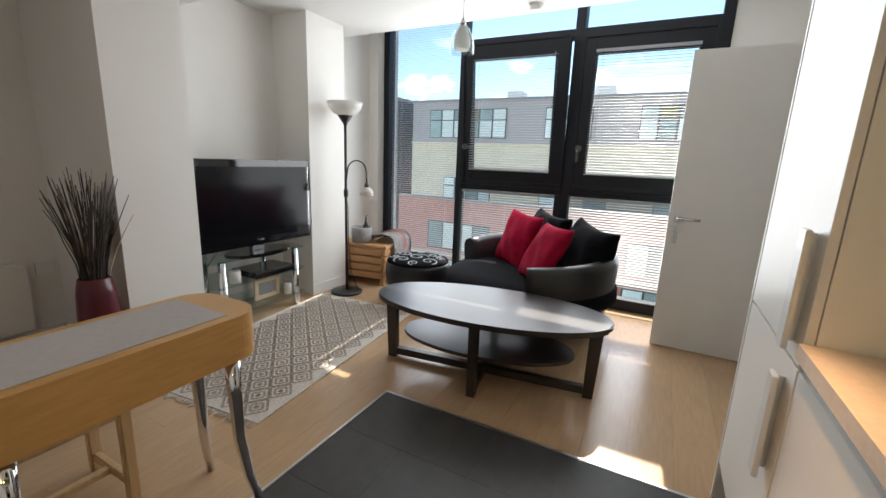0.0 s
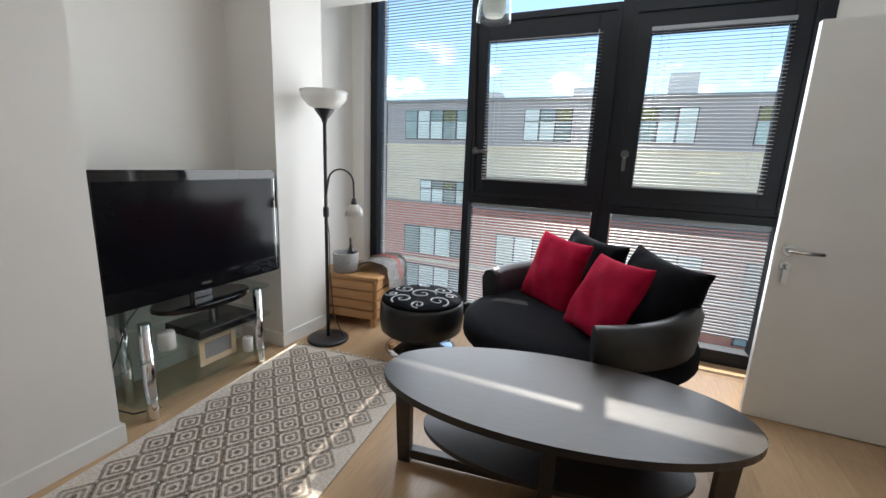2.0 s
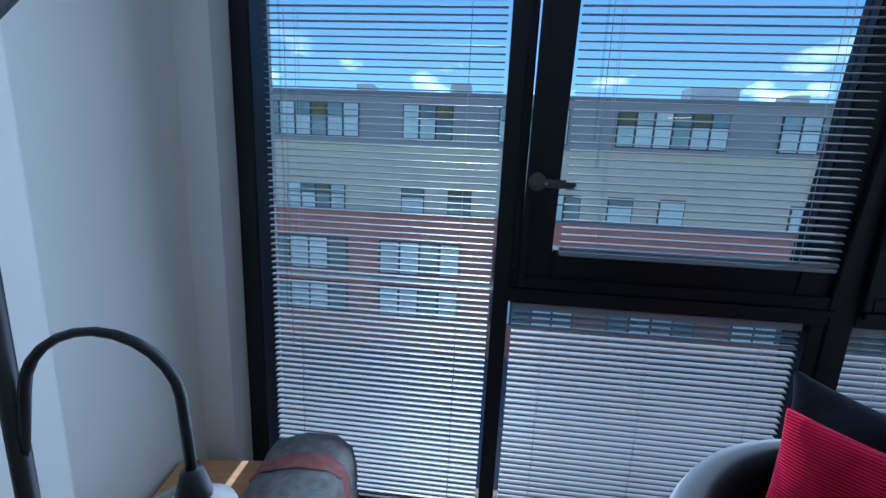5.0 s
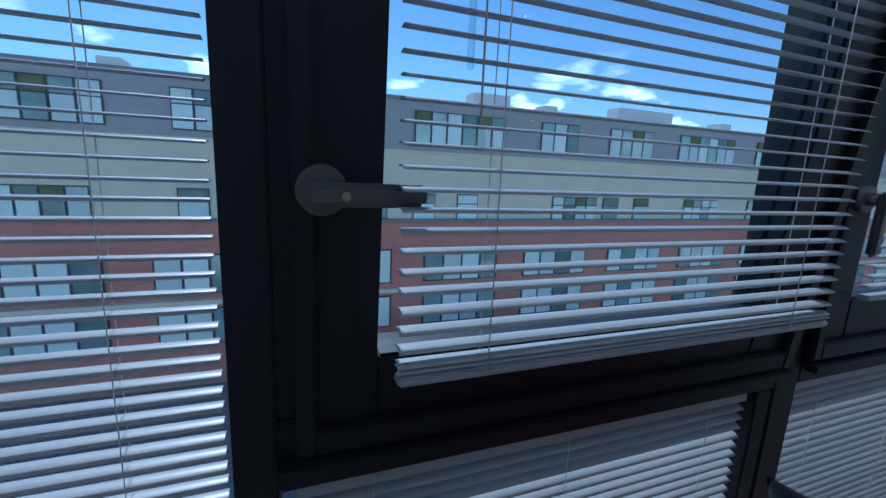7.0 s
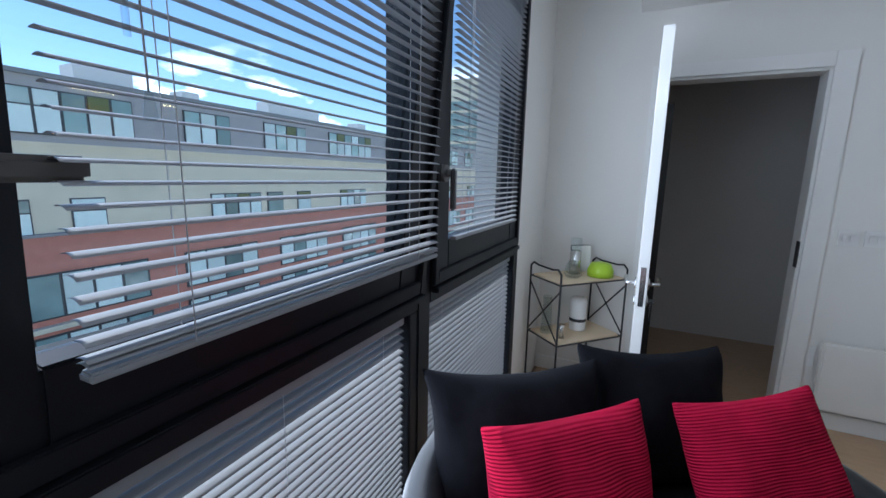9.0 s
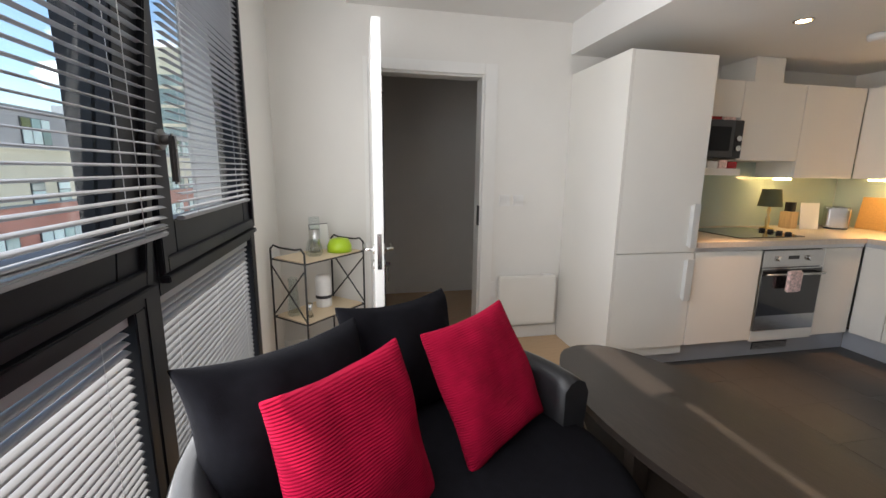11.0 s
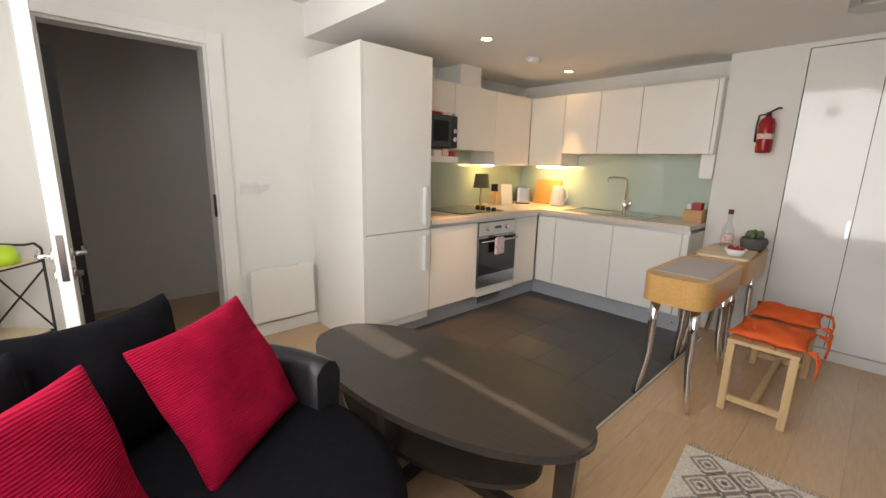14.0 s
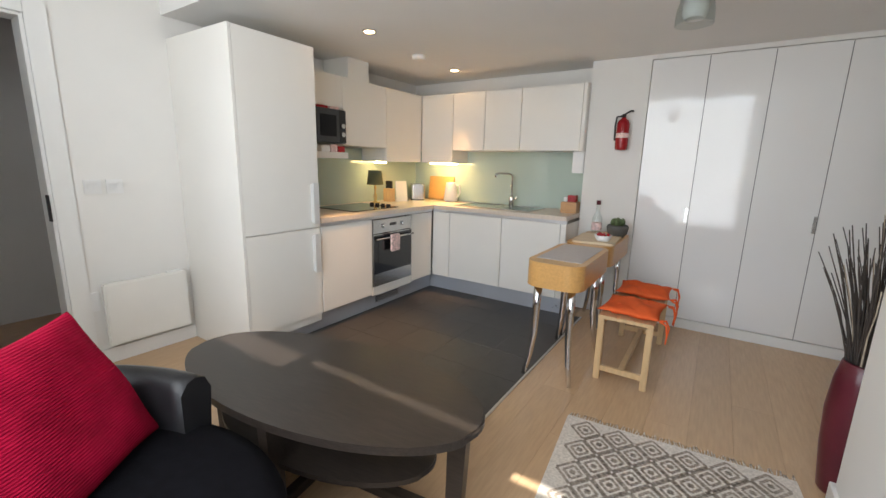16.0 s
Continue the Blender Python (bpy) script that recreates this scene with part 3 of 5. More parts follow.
pillow("cushion", facing(-0.51, 3.34, 0.635, 222, 17, 3), 0.60, 0.50, 0.24, "cord_black", "large black cushion against the chair back", 1)
pillow("cushion", facing(-0.115, 2.975, 0.62, 219, 19, 5), 0.60, 0.50, 0.24, "cord_black", "large black cushion leaning in the chair corner", 2)
pillow("cushion", facing(-0.700, 3.145, 0.635, 229, 19, 3), 0.49, 0.50, 0.15, "red", "red corduroy cushion leaning on the black ones", 3)
pillow("cushion", facing(-0.365, 2.712, 0.635, 216, 28, -2), 0.47, 0.48, 0.15, "red", "red corduroy cushion beside the arm", 4)


# patterned stool
def pouf():
    p = thing("footstool", pose(-1.55, 2.92, 0, 0, 0, 20), "round black footstool with a silver scroll pattern on a chrome foot", "footstool")
    part("foot", lathe([(0.25, 0), (0.255, 0.008), (0.22, 0.025), (0.10, 0.05), (0.05, 0.07), (0.045, 0.14), (0.0, 0.14)], 40), "chrome", p, "polished chrome foot")
    part("body", lathe([(0.0, 0.13), (0.25, 0.13), (0.285, 0.16), (0.295, 0.24), (0.29, 0.34), (0.275, 0.37), (0.0, 0.375)], 48), "leather", p)
    part("top", lathe([(0.281, 0.367), (0.27, 0.385), (0.20, 0.397), (0.0, 0.402)], 48), "cord_black", p)
    bm = bmesh.new()
    rnd = random.Random(5)
    for k, (cx, cy, r0, a0, turn) in enumerate([(0, 0, 0.10, 0, 1), (0.13, 0.10, 0.075, 60, -1), (-0.13, 0.09, 0.075, 140, 1), (-0.12, -0.12, 0.08, 230, -1), (0.12, -0.13, 0.08, 300, 1), (0.20, -0.01, 0.045, 0, 1), (-0.21, -0.02, 0.045, 180, 1), (0.0, 0.20, 0.05, 90, 1), (0.0, -0.21, 0.05, 270, -1)]):
        pts = []
        for i in range(26):
            q = i / 25
            a = radians(a0) + turn * q * 8.5
            r = r0 * (1 - 0.85 * q)
            x, y = cx + r * math.cos(a), cy + r * math.sin(a)
            pts.append((x, y, 0.4005 - 0.30 * max(0, math.hypot(x, y) - 0.16) ** 1.3))
        tube(pts, 0.0075, 5, bm, 0.005)
    part("scroll_pattern", bm, "pattern", p, "silver grey scrolls")


pouf()

# television on its glass stand
def tv():
    t = thing("television", pose(-2.375, 1.887, 0, 0, 0, -0.5), "large black flat television on a glass stand", "television")
    h0, h1, w = 0.578, 1.218, 0.52
    part("case", B((-0.05, -w, h0, 0.035, w, h1), bev=0.012), "black_gloss", t)
    part("screen", B((0.0352, -w + 0.05, h0 + 0.10, 0.0372, w - 0.05, h1 - 0.05)), "screen", t)
    part("bezel_strip", B((0.0352, -w + 0.03, h0 + 0.03, 0.0368, -w + 0.034, h1 - 0.05), (0.0352, w - 0.034, h0 + 0.03, 0.0368, w - 0.03, h1 - 0.05)), "steel", t)
    part("badge", B((0.0352, -0.03, h0 + 0.035, 0.0366, 0.03, h0 + 0.05)), "steel", t)
    part("neck", B((-0.04, -0.06, 0.53, 0.0, 0.06, h0 + 0.02), bev=0.01), "black_gloss", t)
    part("foot", slab(ellipse(0.15, 0.27, 40), 0.512, 0.535, 0.006), "black_gloss", t)


tv()


def tv_stand():
    t = thing("tv_stand", pose(-2.50, 1.88, 0), "three-tier glass television stand with chrome legs", "tv stand")
    for y in (-0.33, 0.33):
        part("leg", lathe([(0.024, 0), (0.028, 0.01), (0.028, 0.5)], 20, at=(0.16, y, 0)), "chrome", t)
        part("leg", lathe([(0.024, 0), (0.028, 0.01), (0.028, 0.5)], 20, at=(-0.16, y * 0.8, 0)), "chrome", t)
    for z in (0.10, 0.315, 0.50):
        pts = round_rect(-0.22, -0.42, 0.20, 0.42, 0.05)
        part("shelf", slab(pts, z, z + 0.010), "shelf_glass", t)


tv_stand()
box_ = thing("media_box", pose(-2.44, 1.98, 0.326), "slim black media player on the glass shelf", "media player")
part("case", B((-0.14, -0.19, 0, 0.14, 0.19, 0.045), bev=0.004), "black_gloss", box_)
part("display", B((0.1402, -0.05, 0.012, 0.1412, 0.08, 0.032)), "screen", box_)
pf = thing("framed_photo", pose(-2.42, 1.98, 0.111, 0, 0, 0), "small cream picture frame on the bottom glass shelf", "picture frame")
part("frame", B((-0.01, -0.12, 0, 0.01, -0.085, 0.17), (-0.01, 0.085, 0, 0.01, 0.12, 0.17), (-0.01, -0.085, 0, 0.01, 0.085, 0.035), (-0.01, -0.085, 0.135, 0.01, 0.085, 0.17), bev=0.002), "birch", pf)
part("picture", B((-0.006, -0.085, 0.035, 0.002, 0.085, 0.135)), "grey_fabric", pf)
for y, z, r in ((1.66, 0.326, 0.04), (2.14, 0.111, 0.03)):
    c = thing("candle", pose(-2.36, y, z), "white pillar candle in a glass", "candle")
    part("wax", lathe([(r, 0), (r, 0.085), (r - 0.004, 0.09), (0, 0.088)], 20), "paper", c)
    part("wick", tube([(0, 0, 0.086), (0.001, 0, 0.098)], 0.0012, 5), "black", c)

# floor lamp
def floor_lamp():
    f = thing("floor_lamp", pose(-2.20, 2.70, 0) @ Matrix.Diagonal((1.12, 1.12, 0.984, 1)), "black uplighter floor lamp with a white bowl and a reading arm", "lamp")
    part("base", lathe([(0.125, 0), (0.13, 0.006), (0.13, 0.018), (0.12, 0.026), (0.015, 0.030), (0, 0.03)], 40), "black", f)
    part("pole", tube([(0, 0, 0.028), (0, 0, 1.58)], 0.0105, 12), "black", f)
    part("cone", lathe([(0.011, 1.55), (0.02, 1.58), (0.055, 1.635), (0.058, 1.642), (0, 1.642)], 28), "black", f)
    part("bowl", lathe([(0.05, 1.642), (0.09, 1.66), (0.125, 1.705), (0.137, 1.755), (0.133, 1.755), (0.12, 1.71), (0.085, 1.667), (0.0, 1.648)], 36), "shade_w", f, "white uplight bowl")
    pts = [(0.0, 0, 1.05)]
    for i in range(13):
        a = radians(180 - 180 * i / 12)
        pts.append((0.02 + 0.085 + 0.085 * math.cos(a), 0.02 * i / 12, 1.17 + 0.085 * math.sin(a)))
    pts.append((0.195, 0.02, 1.06))
    part("arm", tube(pts, 0.006, 8), "black", f)
    part("clip", lathe([(0.016, 0.92), (0.018, 0.93), (0.018, 0.98), (0.016, 0.99)], 14), "black", f)
    part("socket", lathe([(0.018, 1.12), (0.02, 1.13), (0.012, 1.165), (0, 1.17)], 16, at=(0.195, 0.02, -0.10)), "black", f)
    part("reading_shade", lathe([(0.020, 1.125), (0.045, 1.10), (0.056, 1.05), (0.052, 1.05), (0.040, 1.095), (0.012, 1.12)], 24, at=(0.195, 0.02, -0.10), cap=False), "shade_w", f, "small white glass shade")
    part("cable", tube([(0.012, 0.004, 1.4), (-0.02, 0.015, 1.35), (-0.012, 0.012, 1.0), (0.014, 0.008, 0.8), (0.016, 0.008, 0.5), (0.04, 0.01, 0.2), (0.09, 0.05, 0.01)], 0.003, 6), "black", f)


floor_lamp()


# slatted chest with basket and throw
def chest():
    c = thing("wooden_chest", pose(-2.31, 3.24, 0, 0, 0, 8), "low slatted wooden chest with drawers", "chest")
    part("top", B((-0.27, -0.25, 0.385, 0.29, 0.25, 0.41), bev=0.005), "chest", c)
    part("carcass", B((-0.26, -0.235, 0.07, 0.25, 0.235, 0.384)), "chest", c)
    for i in range(4):
        z = 0.075 + i * 0.078
        part("slat", B((0.251, -0.245, z, 0.278, 0.245, z + 0.066), bev=0.004), "chest", c)
        part("side_slat", B((-0.25, -0.262, z, 0.25, -0.236, z + 0.066), bev=0.004), "chest", c)
    for x in (-0.24, 0.24):
        for y in (-0.22, 0.22):
            part("leg", B((x - 0.02, y - 0.02, 0, x + 0.02, y + 0.02, 0.0695), bev=0.003), "chest", c)


chest()
pot = thing("storage_pot", pose(-2.34, 3.10, 0.411), "grey woven storage pot with a dark bottle inside", "pot")
part("wall", lathe([(0.085, 0), (0.10, 0.01), (0.105, 0.15), (0.097, 0.16), (0.09, 0.15), (0.085, 0.02), (0, 0.015)], 28), "grey_fabric", pot)
bt = thing("bottle", pose(-2.32, 3.14, 0.428), "dark green glass bottle standing in the pot", "bottle")
part("glass", lathe([(0.03, 0), (0.03, 0.14), (0.012, 0.19), (0.012, 0.25), (0, 0.25)], 18), "black_gloss", bt)
throw = thing("throw_blanket", pose(-2.14, 3.34, 0.411, 0, 0, 8), "grey and pink knitted throw with a fringe", "blanket")


def drape(y0, y1, lift):
    bm = bmesh.new()
    prof = [(-0.17, 0.01), (-0.13, 0.07), (-0.02, 0.10), (0.08, 0.085), (0.125, 0.05), (0.14, -0.03), (0.145, -0.10)]
    ny = 8
    gs = [[bm.verts.new((x + 0.006 * math.sin(9 * j + i), y0 + (y1 - y0) * j / ny, z + lift + 0.006 * math.sin(5 * j + 2 * i))) for j in range(ny + 1)] for i, (x, z) in enumerate(prof)]
    for a, b in zip(gs, gs[1:]):
        for j in range(ny):
            bm.faces.new((a[j], a[j + 1], b[j + 1], b[j])).smooth = True
    bmesh.ops.solidify(bm, geom=bm.faces[:], thickness=0.018)
    return bm


part("cloth", drape(-0.19, 0.19, 0.0), "throw", throw)
part("stripe", drape(0.02, 0.08, 0.006), "pink", throw, "pink stripe")
bm = bmesh.new()
for i in range(40):
    y = -0.185 + 0.37 * i / 39
    tube([(0.14, y, -0.09), (0.152 + random.uniform(-0.006, 0.012), y + random.uniform(-0.006, 0.006), -0.17 + random.uniform(-0.015, 0.01))], 0.0028, 4, bm)
tagged(part("fringe", bm, "throw", throw), kind="stuff")


# rug with woven diamonds
def rug():
    r = thing("rug", pose(-1.78, 1.72, 0.0, 0, 0, 5.5), "cream flatweave rug with brown diamond pattern and fringed ends", "rug")
    w, l = 0.48, 0.84
    part("weave", B((-w, -l, 0.001, w, l, 0.009)), "rug_cream", r)
    bm = bmesh.new()
    cell_x, cell_y = 0.15, 0.19
    verts, faces = [], []

    def dash(x, y, dx, dy, half):
        nx, ny = -dy, dx
        k = len(verts)
        for sx, sy in ((-1, -1), (1, -1), (1, 1), (-1, 1)):
            verts.append((x + dx * sx * half + nx * sy * 0.0068, y + dy * sx * half + ny * sy * 0.0068, 0.0105))
        faces.append((k, k + 1, k + 2, k + 3))

    for i in range(-4, 4):
        for j in range(-6, 6):
          for off in (0.0, 0.5):
            cx, cy = (i + 0.5 + off) * cell_x, (j + 0.5 + off) * 0.166
            if abs(cx) > w - 0.05 or abs(cy) > l - 0.06:
                continue
            for s in (0.92, 0.52, 0.14):
                a, b = cell_x / 2 * s, 0.083 * s
                for sx in (-1, 1):
                    for sy in (-1, 1):
                        n = max(1, round(4 * s))
                        ln = math.hypot(a, b)
                        for q in range(n):
                            u = (q + 0.5) / n
                            dash(cx + sx * a * (1 - u), cy + sy * b * u, -sx * a / ln, sy * b / ln, ln / n * 0.47)
    me = bpy.data.meshes.new("diamond_pattern")
    me.from_pydata(verts, [], faces)
    me.materials.append(M["rug_brown"])
    ob = new("diamond_pattern", me)
    ob.parent = r
    tagged(ob, "brown woven diamond lines", kind="stuff")
    bm = bmesh.new()
    for e in (-1, 1):
        for i in range(90):
            x = -w + 2 * w * (i + 0.5) / 90
            tube([(x, e * l, 0.005), (x + random.uniform(-0.012, 0.012), e * (l + random.uniform(0.03, 0.055)), 0.003)], 0.0022, 4, bm)
    tagged(part("fringe", bm, "rug_cream", r), kind="stuff")


rug()


# vase of twigs
def vase():
    v = thing("floor_vase", pose(-2.31, 0.80, 0), "tall maroon floor vase with dry dark twigs", "vase")
    part("vessel", lathe([(0.062, 0), (0.068, 0.01), (0.088, 0.20), (0.096, 0.36), (0.088, 0.50), (0.074, 0.575), (0.069, 0.58), (0.066, 0.55), (0, 0.45)], 36), "maroon", v)
    rnd = random.Random(11)
    for k in range(120):
        a, s = rnd.uniform(0, 6.283), rnd.random() ** 0.6
        lean = 0.03 + 0.15 * s * rnd.random() ** 0.5
        h = rnd.uniform(0.97, 1.19) - 0.08 * s
        pts = []
        for i in range(6):
            q = i / 5
            rr = 0.045 * s + lean * q ** 1.7
            pts.append((rr * math.cos(a + 0.25 * q) + rnd.uniform(-0.006, 0.006), rr * math.sin(a + 0.25 * q) + rnd.uniform(-0.006, 0.006), 0.42 + (h - 0.42) * q))
        part("twig", tube(pts, 0.0042, 5, None, 0.0018), "twig_pale" if k % 9 == 0 else "twig", v)


vase()


# wall heaters
def heater(m, w, h, label):
    r = thing("panel_heater", m, label, "heater")
    part("panel", B((-w / 2, -0.075, 0, w / 2, -0.025, h), bev=0.008), "heater", r)
    part("bracket", B((-w * 0.3, -0.0252, 0.05, -w * 0.2, -0.001, h - 0.05), (w * 0.2, -0.0252, 0.05, w * 0.3, -0.001, h - 0.05)), "plastic_w", r)
    part("control", B((w / 2 - 0.12, -0.06, h, w / 2 - 0.03, -0.03, h + 0.012), bev=0.003), "plastic_w", r)


heater(pose(XR, 1.85, 0.13, 0, 0, -90), 0.48, 0.40, "white electric panel heater on the wall beside the door")
heater(pose(XL, 0.45, 0.13, 0, 0, 90), 0.60, 0.42, "white electric panel heater on the wall behind the vase")


def wall_plate(name, m, w, h, label, cat, bits):
    p = thing(name, m, label, cat)
    part("plate", B((-w / 2, -0.010, -h / 2, w / 2, -0.001, h / 2), bev=0.002), "plastic_w", p)
    for x in bits:
        part("rocker", B((x - 0.012, -0.014, -0.018, x + 0.012, -0.0105, 0.018), bev=0.002), "plastic_w", p)


for y in (2.05, 1.94):
    wall_plate("light_switch", pose(XR, y, 1.12, 0, 0, -90), 0.086, 0.086, "white double light switch on the wall", "switch", (-0.016, 0.016))
wall_plate("power_socket", pose(XR, 2.14, 0.42, 0, 0, -90), 0.086, 0.12, "white wall socket beside the heater", "socket", (0.0,))
wall_plate("power_socket", pose(XL, 0.85, 0.50, 0, 0, 90), 0.086, 0.086, "white wall socket behind the vase", "socket", (0.0,))


# trolley in the corner
def trolley():
    t = thing("serving_trolley", pose(1.07, 3.40, 0, 0, 0, -42), "black wire serving trolley with pale wooden shelves", "trolley")
    x0, x1, y0, y1 = -0.25, 0.25, -0.15, 0.15
    for x in (x0, x1):
        for y in (y0, y1):
            part("post", tube([(x, y, 0), (x, y, 0.86)], 0.006, 8), "iron", t)
        part("hand_rail", tube([(x, y0, 0.86), (x, y0 + 0.03, 0.885), (x, y0 + 0.08, 0.875), (x, y1 - 0.08, 0.875), (x, y1 - 0.03, 0.885), (x, y1, 0.86)], 0.006, 8), "iron", t)
        part("cross_brace", tube([(x, y0, 0.44), (x, y1, 0.76)], 0.005, 6), "iron", t)
        part("cross_brace", tube([(x, y0, 0.76), (x, y1, 0.44)], 0.005, 6), "iron", t)
    for z in (0.10, 0.42, 0.79):
        part("shelf", slab(round_rect(x0 + 0.007, y0 + 0.007, x1 - 0.007, y1 - 0.007, 0.02), z, z + 0.015, 0.003), "birch", t)
        for x in (x0, x1):
            part("shelf_rail", tube([(x, y0, z + 0.006), (x, y1, z + 0.006)], 0.005, 6), "iron", t)
        for y in (y0, y1):
            part("shelf_rail", tube([(x0, y, z + 0.006), (x1, y, z + 0.006)], 0.005, 6), "iron", t)


trolley()


def simple(name, m, label, cat, pieces):
    t = thing(name, m, label, cat)
    for nm, bm_, mt in pieces:
        part(nm, bm_, mt, t)
    return t


# tall steel coffee press on the top shelf
simple("coffee_press", pose(1.125, 3.431, 0.806), "steel and glass coffee press on the trolley", "coffee press", [("body", lathe([(0.035, 0), (0.035, 0.15), (0, 0.15)], 20), "steel"), ("top", lathe([(0.035, 0.151), (0.035, 0.22), (0.03, 0.23), (0, 0.23)], 20), "clear")])
simple("picture_card", pose(1.205, 3.4, 0.806, -8, 0, -55), "white framed card standing on the trolley", "card", [("card", B((-0.065, -0.004, 0, 0.065, 0.004, 0.17), bev=0.001), "paper"), ("edge", B((-0.07, 0.0042, 0, 0.07, 0.008, 0.175)), "black")])
simple("green_bowl", pose(1.133, 3.276, 0.896, 180), "lime green plastic bowl turned upside down", "bowl", [("shell", lathe([(0.02, 0), (0.06, 0.01), (0.078, 0.05), (0.08, 0.09), (0.075, 0.09), (0.06, 0.02), (0, 0.012)], 28), "green")])
simple("glass_jug", pose(1.012, 3.425, 0.806), "small clear glass jug", "jug", [("body", lathe([(0.04, 0), (0.055, 0.02), (0.045, 0.07), (0.03, 0.10), (0.027, 0.10), (0.04, 0.03), (0, 0.01)], 24), "clear")])
simple("glass_vase", pose(0.97, 3.558, 0.436), "tall clear glass vase on the lower shelf", "vase", [("body", lathe([(0.035, 0), (0.04, 0.02), (0.025, 0.20), (0.03, 0.24), (0.027, 0.24), (0.03, 0.02), (0, 0.01)], 24), "clear")])
simple("jigger", pose(0.918, 3.456, 0.436), "small steel measuring cup", "cup", [("body", lathe([(0.022, 0), (0.008, 0.045), (0.02, 0.085), (0.017, 0.085), (0.0, 0.05)], 20), "steel")])
# plain lidded tin, no light in it
simple("storage_tin", pose(1.127, 3.389, 0.436), "white enamel storage tin on the lower shelf", "tin", [("body", lathe([(0.05, 0), (0.052, 0.01), (0.052, 0.17), (0.055, 0.18), (0.045, 0.21), (0, 0.215)], 28), "plastic_w"), ("band", lathe([(0.0528, 0.06), (0.0535, 0.065), (0.0528, 0.08)], 28), "black")])


# pendant lamps
def pendant(x, y, z, ceil):
    p = thing("pendant_lamp", pose(x, y, z), "pendant lamp with a white inner shade in a clear glass bell", "lamp", "pendant lamps")
    h = ceil - z
    part("outer_shade", lathe([(0.085, 0.0), (0.083, 0.06), (0.07, 0.12), (0.04, 0.17), (0.018, 0.19), (0.016, 0.188), (0.038, 0.165), (0.067, 0.118), (0.080, 0.06), (0.082, 0.0)], 32, cap=False), "clear", p, "clear glass bell")
    part("inner_shade", lathe([(0.045, 0.025), (0.058, 0.05), (0.055, 0.10), (0.035, 0.16), (0.018, 0.185), (0, 0.186), (0.0, 0.18), (0.03, 0.15), (0.05, 0.09), (0.052, 0.05), (0.041, 0.026)], 32, cap=False), "shade_w", p, "white glass inner shade")
    part("cap", lathe([(0.02, 0.187), (0.022, 0.20), (0.012, 0.225), (0, 0.226)], 20), "steel", p)
    part("flex", tube([(0, 0, 0.22), (0, 0, h - 0.02)], 0.003, 6), "steel", p)
    part("rose", lathe([(0.05, h - 0.025), (0.055, h - 0.015), (0.055, h - 0.001), (0, h - 0.001)], 28), "steel", p)


pendant(-1.03, 2.57, 2.0, ZC)
pendant(-1.53, 0.50, 1.99, ZK)
sd = thing("smoke_alarm", pose(-0.66, 3.02, ZC), "small white ceiling smoke alarm", "smoke alarm")
part("body", lathe([(0.03, -0.045), (0.05, -0.035), (0.055, -0.001), (0, -0.001)], 24), "plastic_w", sd)
sd = thing("smoke_alarm", pose(0.50, 0.0, ZK), "small white ceiling smoke alarm over the kitchen", "smoke alarm")
part("body", lathe([(0.035, -0.04), (0.055, -0.03), (0.06, -0.001), (0, -0.001)], 24), "plastic_w", sd)

# cables behind the television
cab = thing("power_cable", pose(-2.55, 1.5, 0.0), "black power cable looping to the floor behind the glass stand", "cable")
part("cable", tube([(-0.12, 0.3, 0.55), (-0.10, 0.15, 0.42), (-0.05, 0.02, 0.20), (0.02, -0.02, 0.03), (0.10, 0.02, 0.006), (0.16, 0.12, 0.006)], 0.004, 6), "black", cab)
# ---- kitchen ----
KX, KY = 0.672, -0.50     # front planes of the two runs
ZB, ZD, ZW0, ZW1 = 0.165, 0.825, 0.855, 0.892


def front(name, u, label, handle=None):
    """A cabinet front or carcass as a thing with its door."""
    return thing(name, pose(*u), label, "cabinet", "kitchen units")


def unit_e(y0, y1, z0, z1, x0, label, doors, body=True, depth=None):
    """A unit on the right-hand wall: fronts look towards -x."""
    c = thing("cabinet", pose(x0, (y0 + y1) / 2, z0), label, "cabinet", "kitchen units")
    h, w = z1 - z0, (y1 - y0) / 2
    part("body", B((0.021, -w, 0, XR - x0 - 0.002, w, h)), "white_unit", c)
    for a, b, c0, c1 in doors:
        part("door", B((0, a - (y0 + y1) / 2 + 0.0015, c0 - z0, 0.019, b - (y0 + y1) / 2 - 0.0015, c1 - z0 - 0.002), bev=0.0015), "white_unit", c)
    return c


fr = unit_e(0.953, 1.538, 0.10, 2.055, KX, "tall cream fridge unit with two doors", [(0.955, 1.538, 0.165, 0.825), (0.955, 1.538, 0.83, 2.055)])
part("side_panel", B((-0.002, 0.2945, -0.1, XR - KX - 0.002, 0.3105, 1.955)), "white_unit", fr)
for z0, z1 in ((0.86, 1.15), (0.50, 0.785)):
    part("handle", B((-0.035, -0.265, z0 - 0.10, -0.022, -0.215, z1 - 0.10), (-0.0225, -0.225, z0 - 0.09, -0.001, -0.215, z1 - 0.11), bev=0.002), "satin", fr, "flat brushed metal handle")
unit_e(0.405, 0.948, ZB, ZD, KX, "cream base unit between fridge and oven", [(0.405, 0.948, ZB, ZD)])
unit_e(-0.48, -0.145, ZB, ZD, KX, "cream corner base unit", [(-0.48, -0.145, ZB, ZD)])


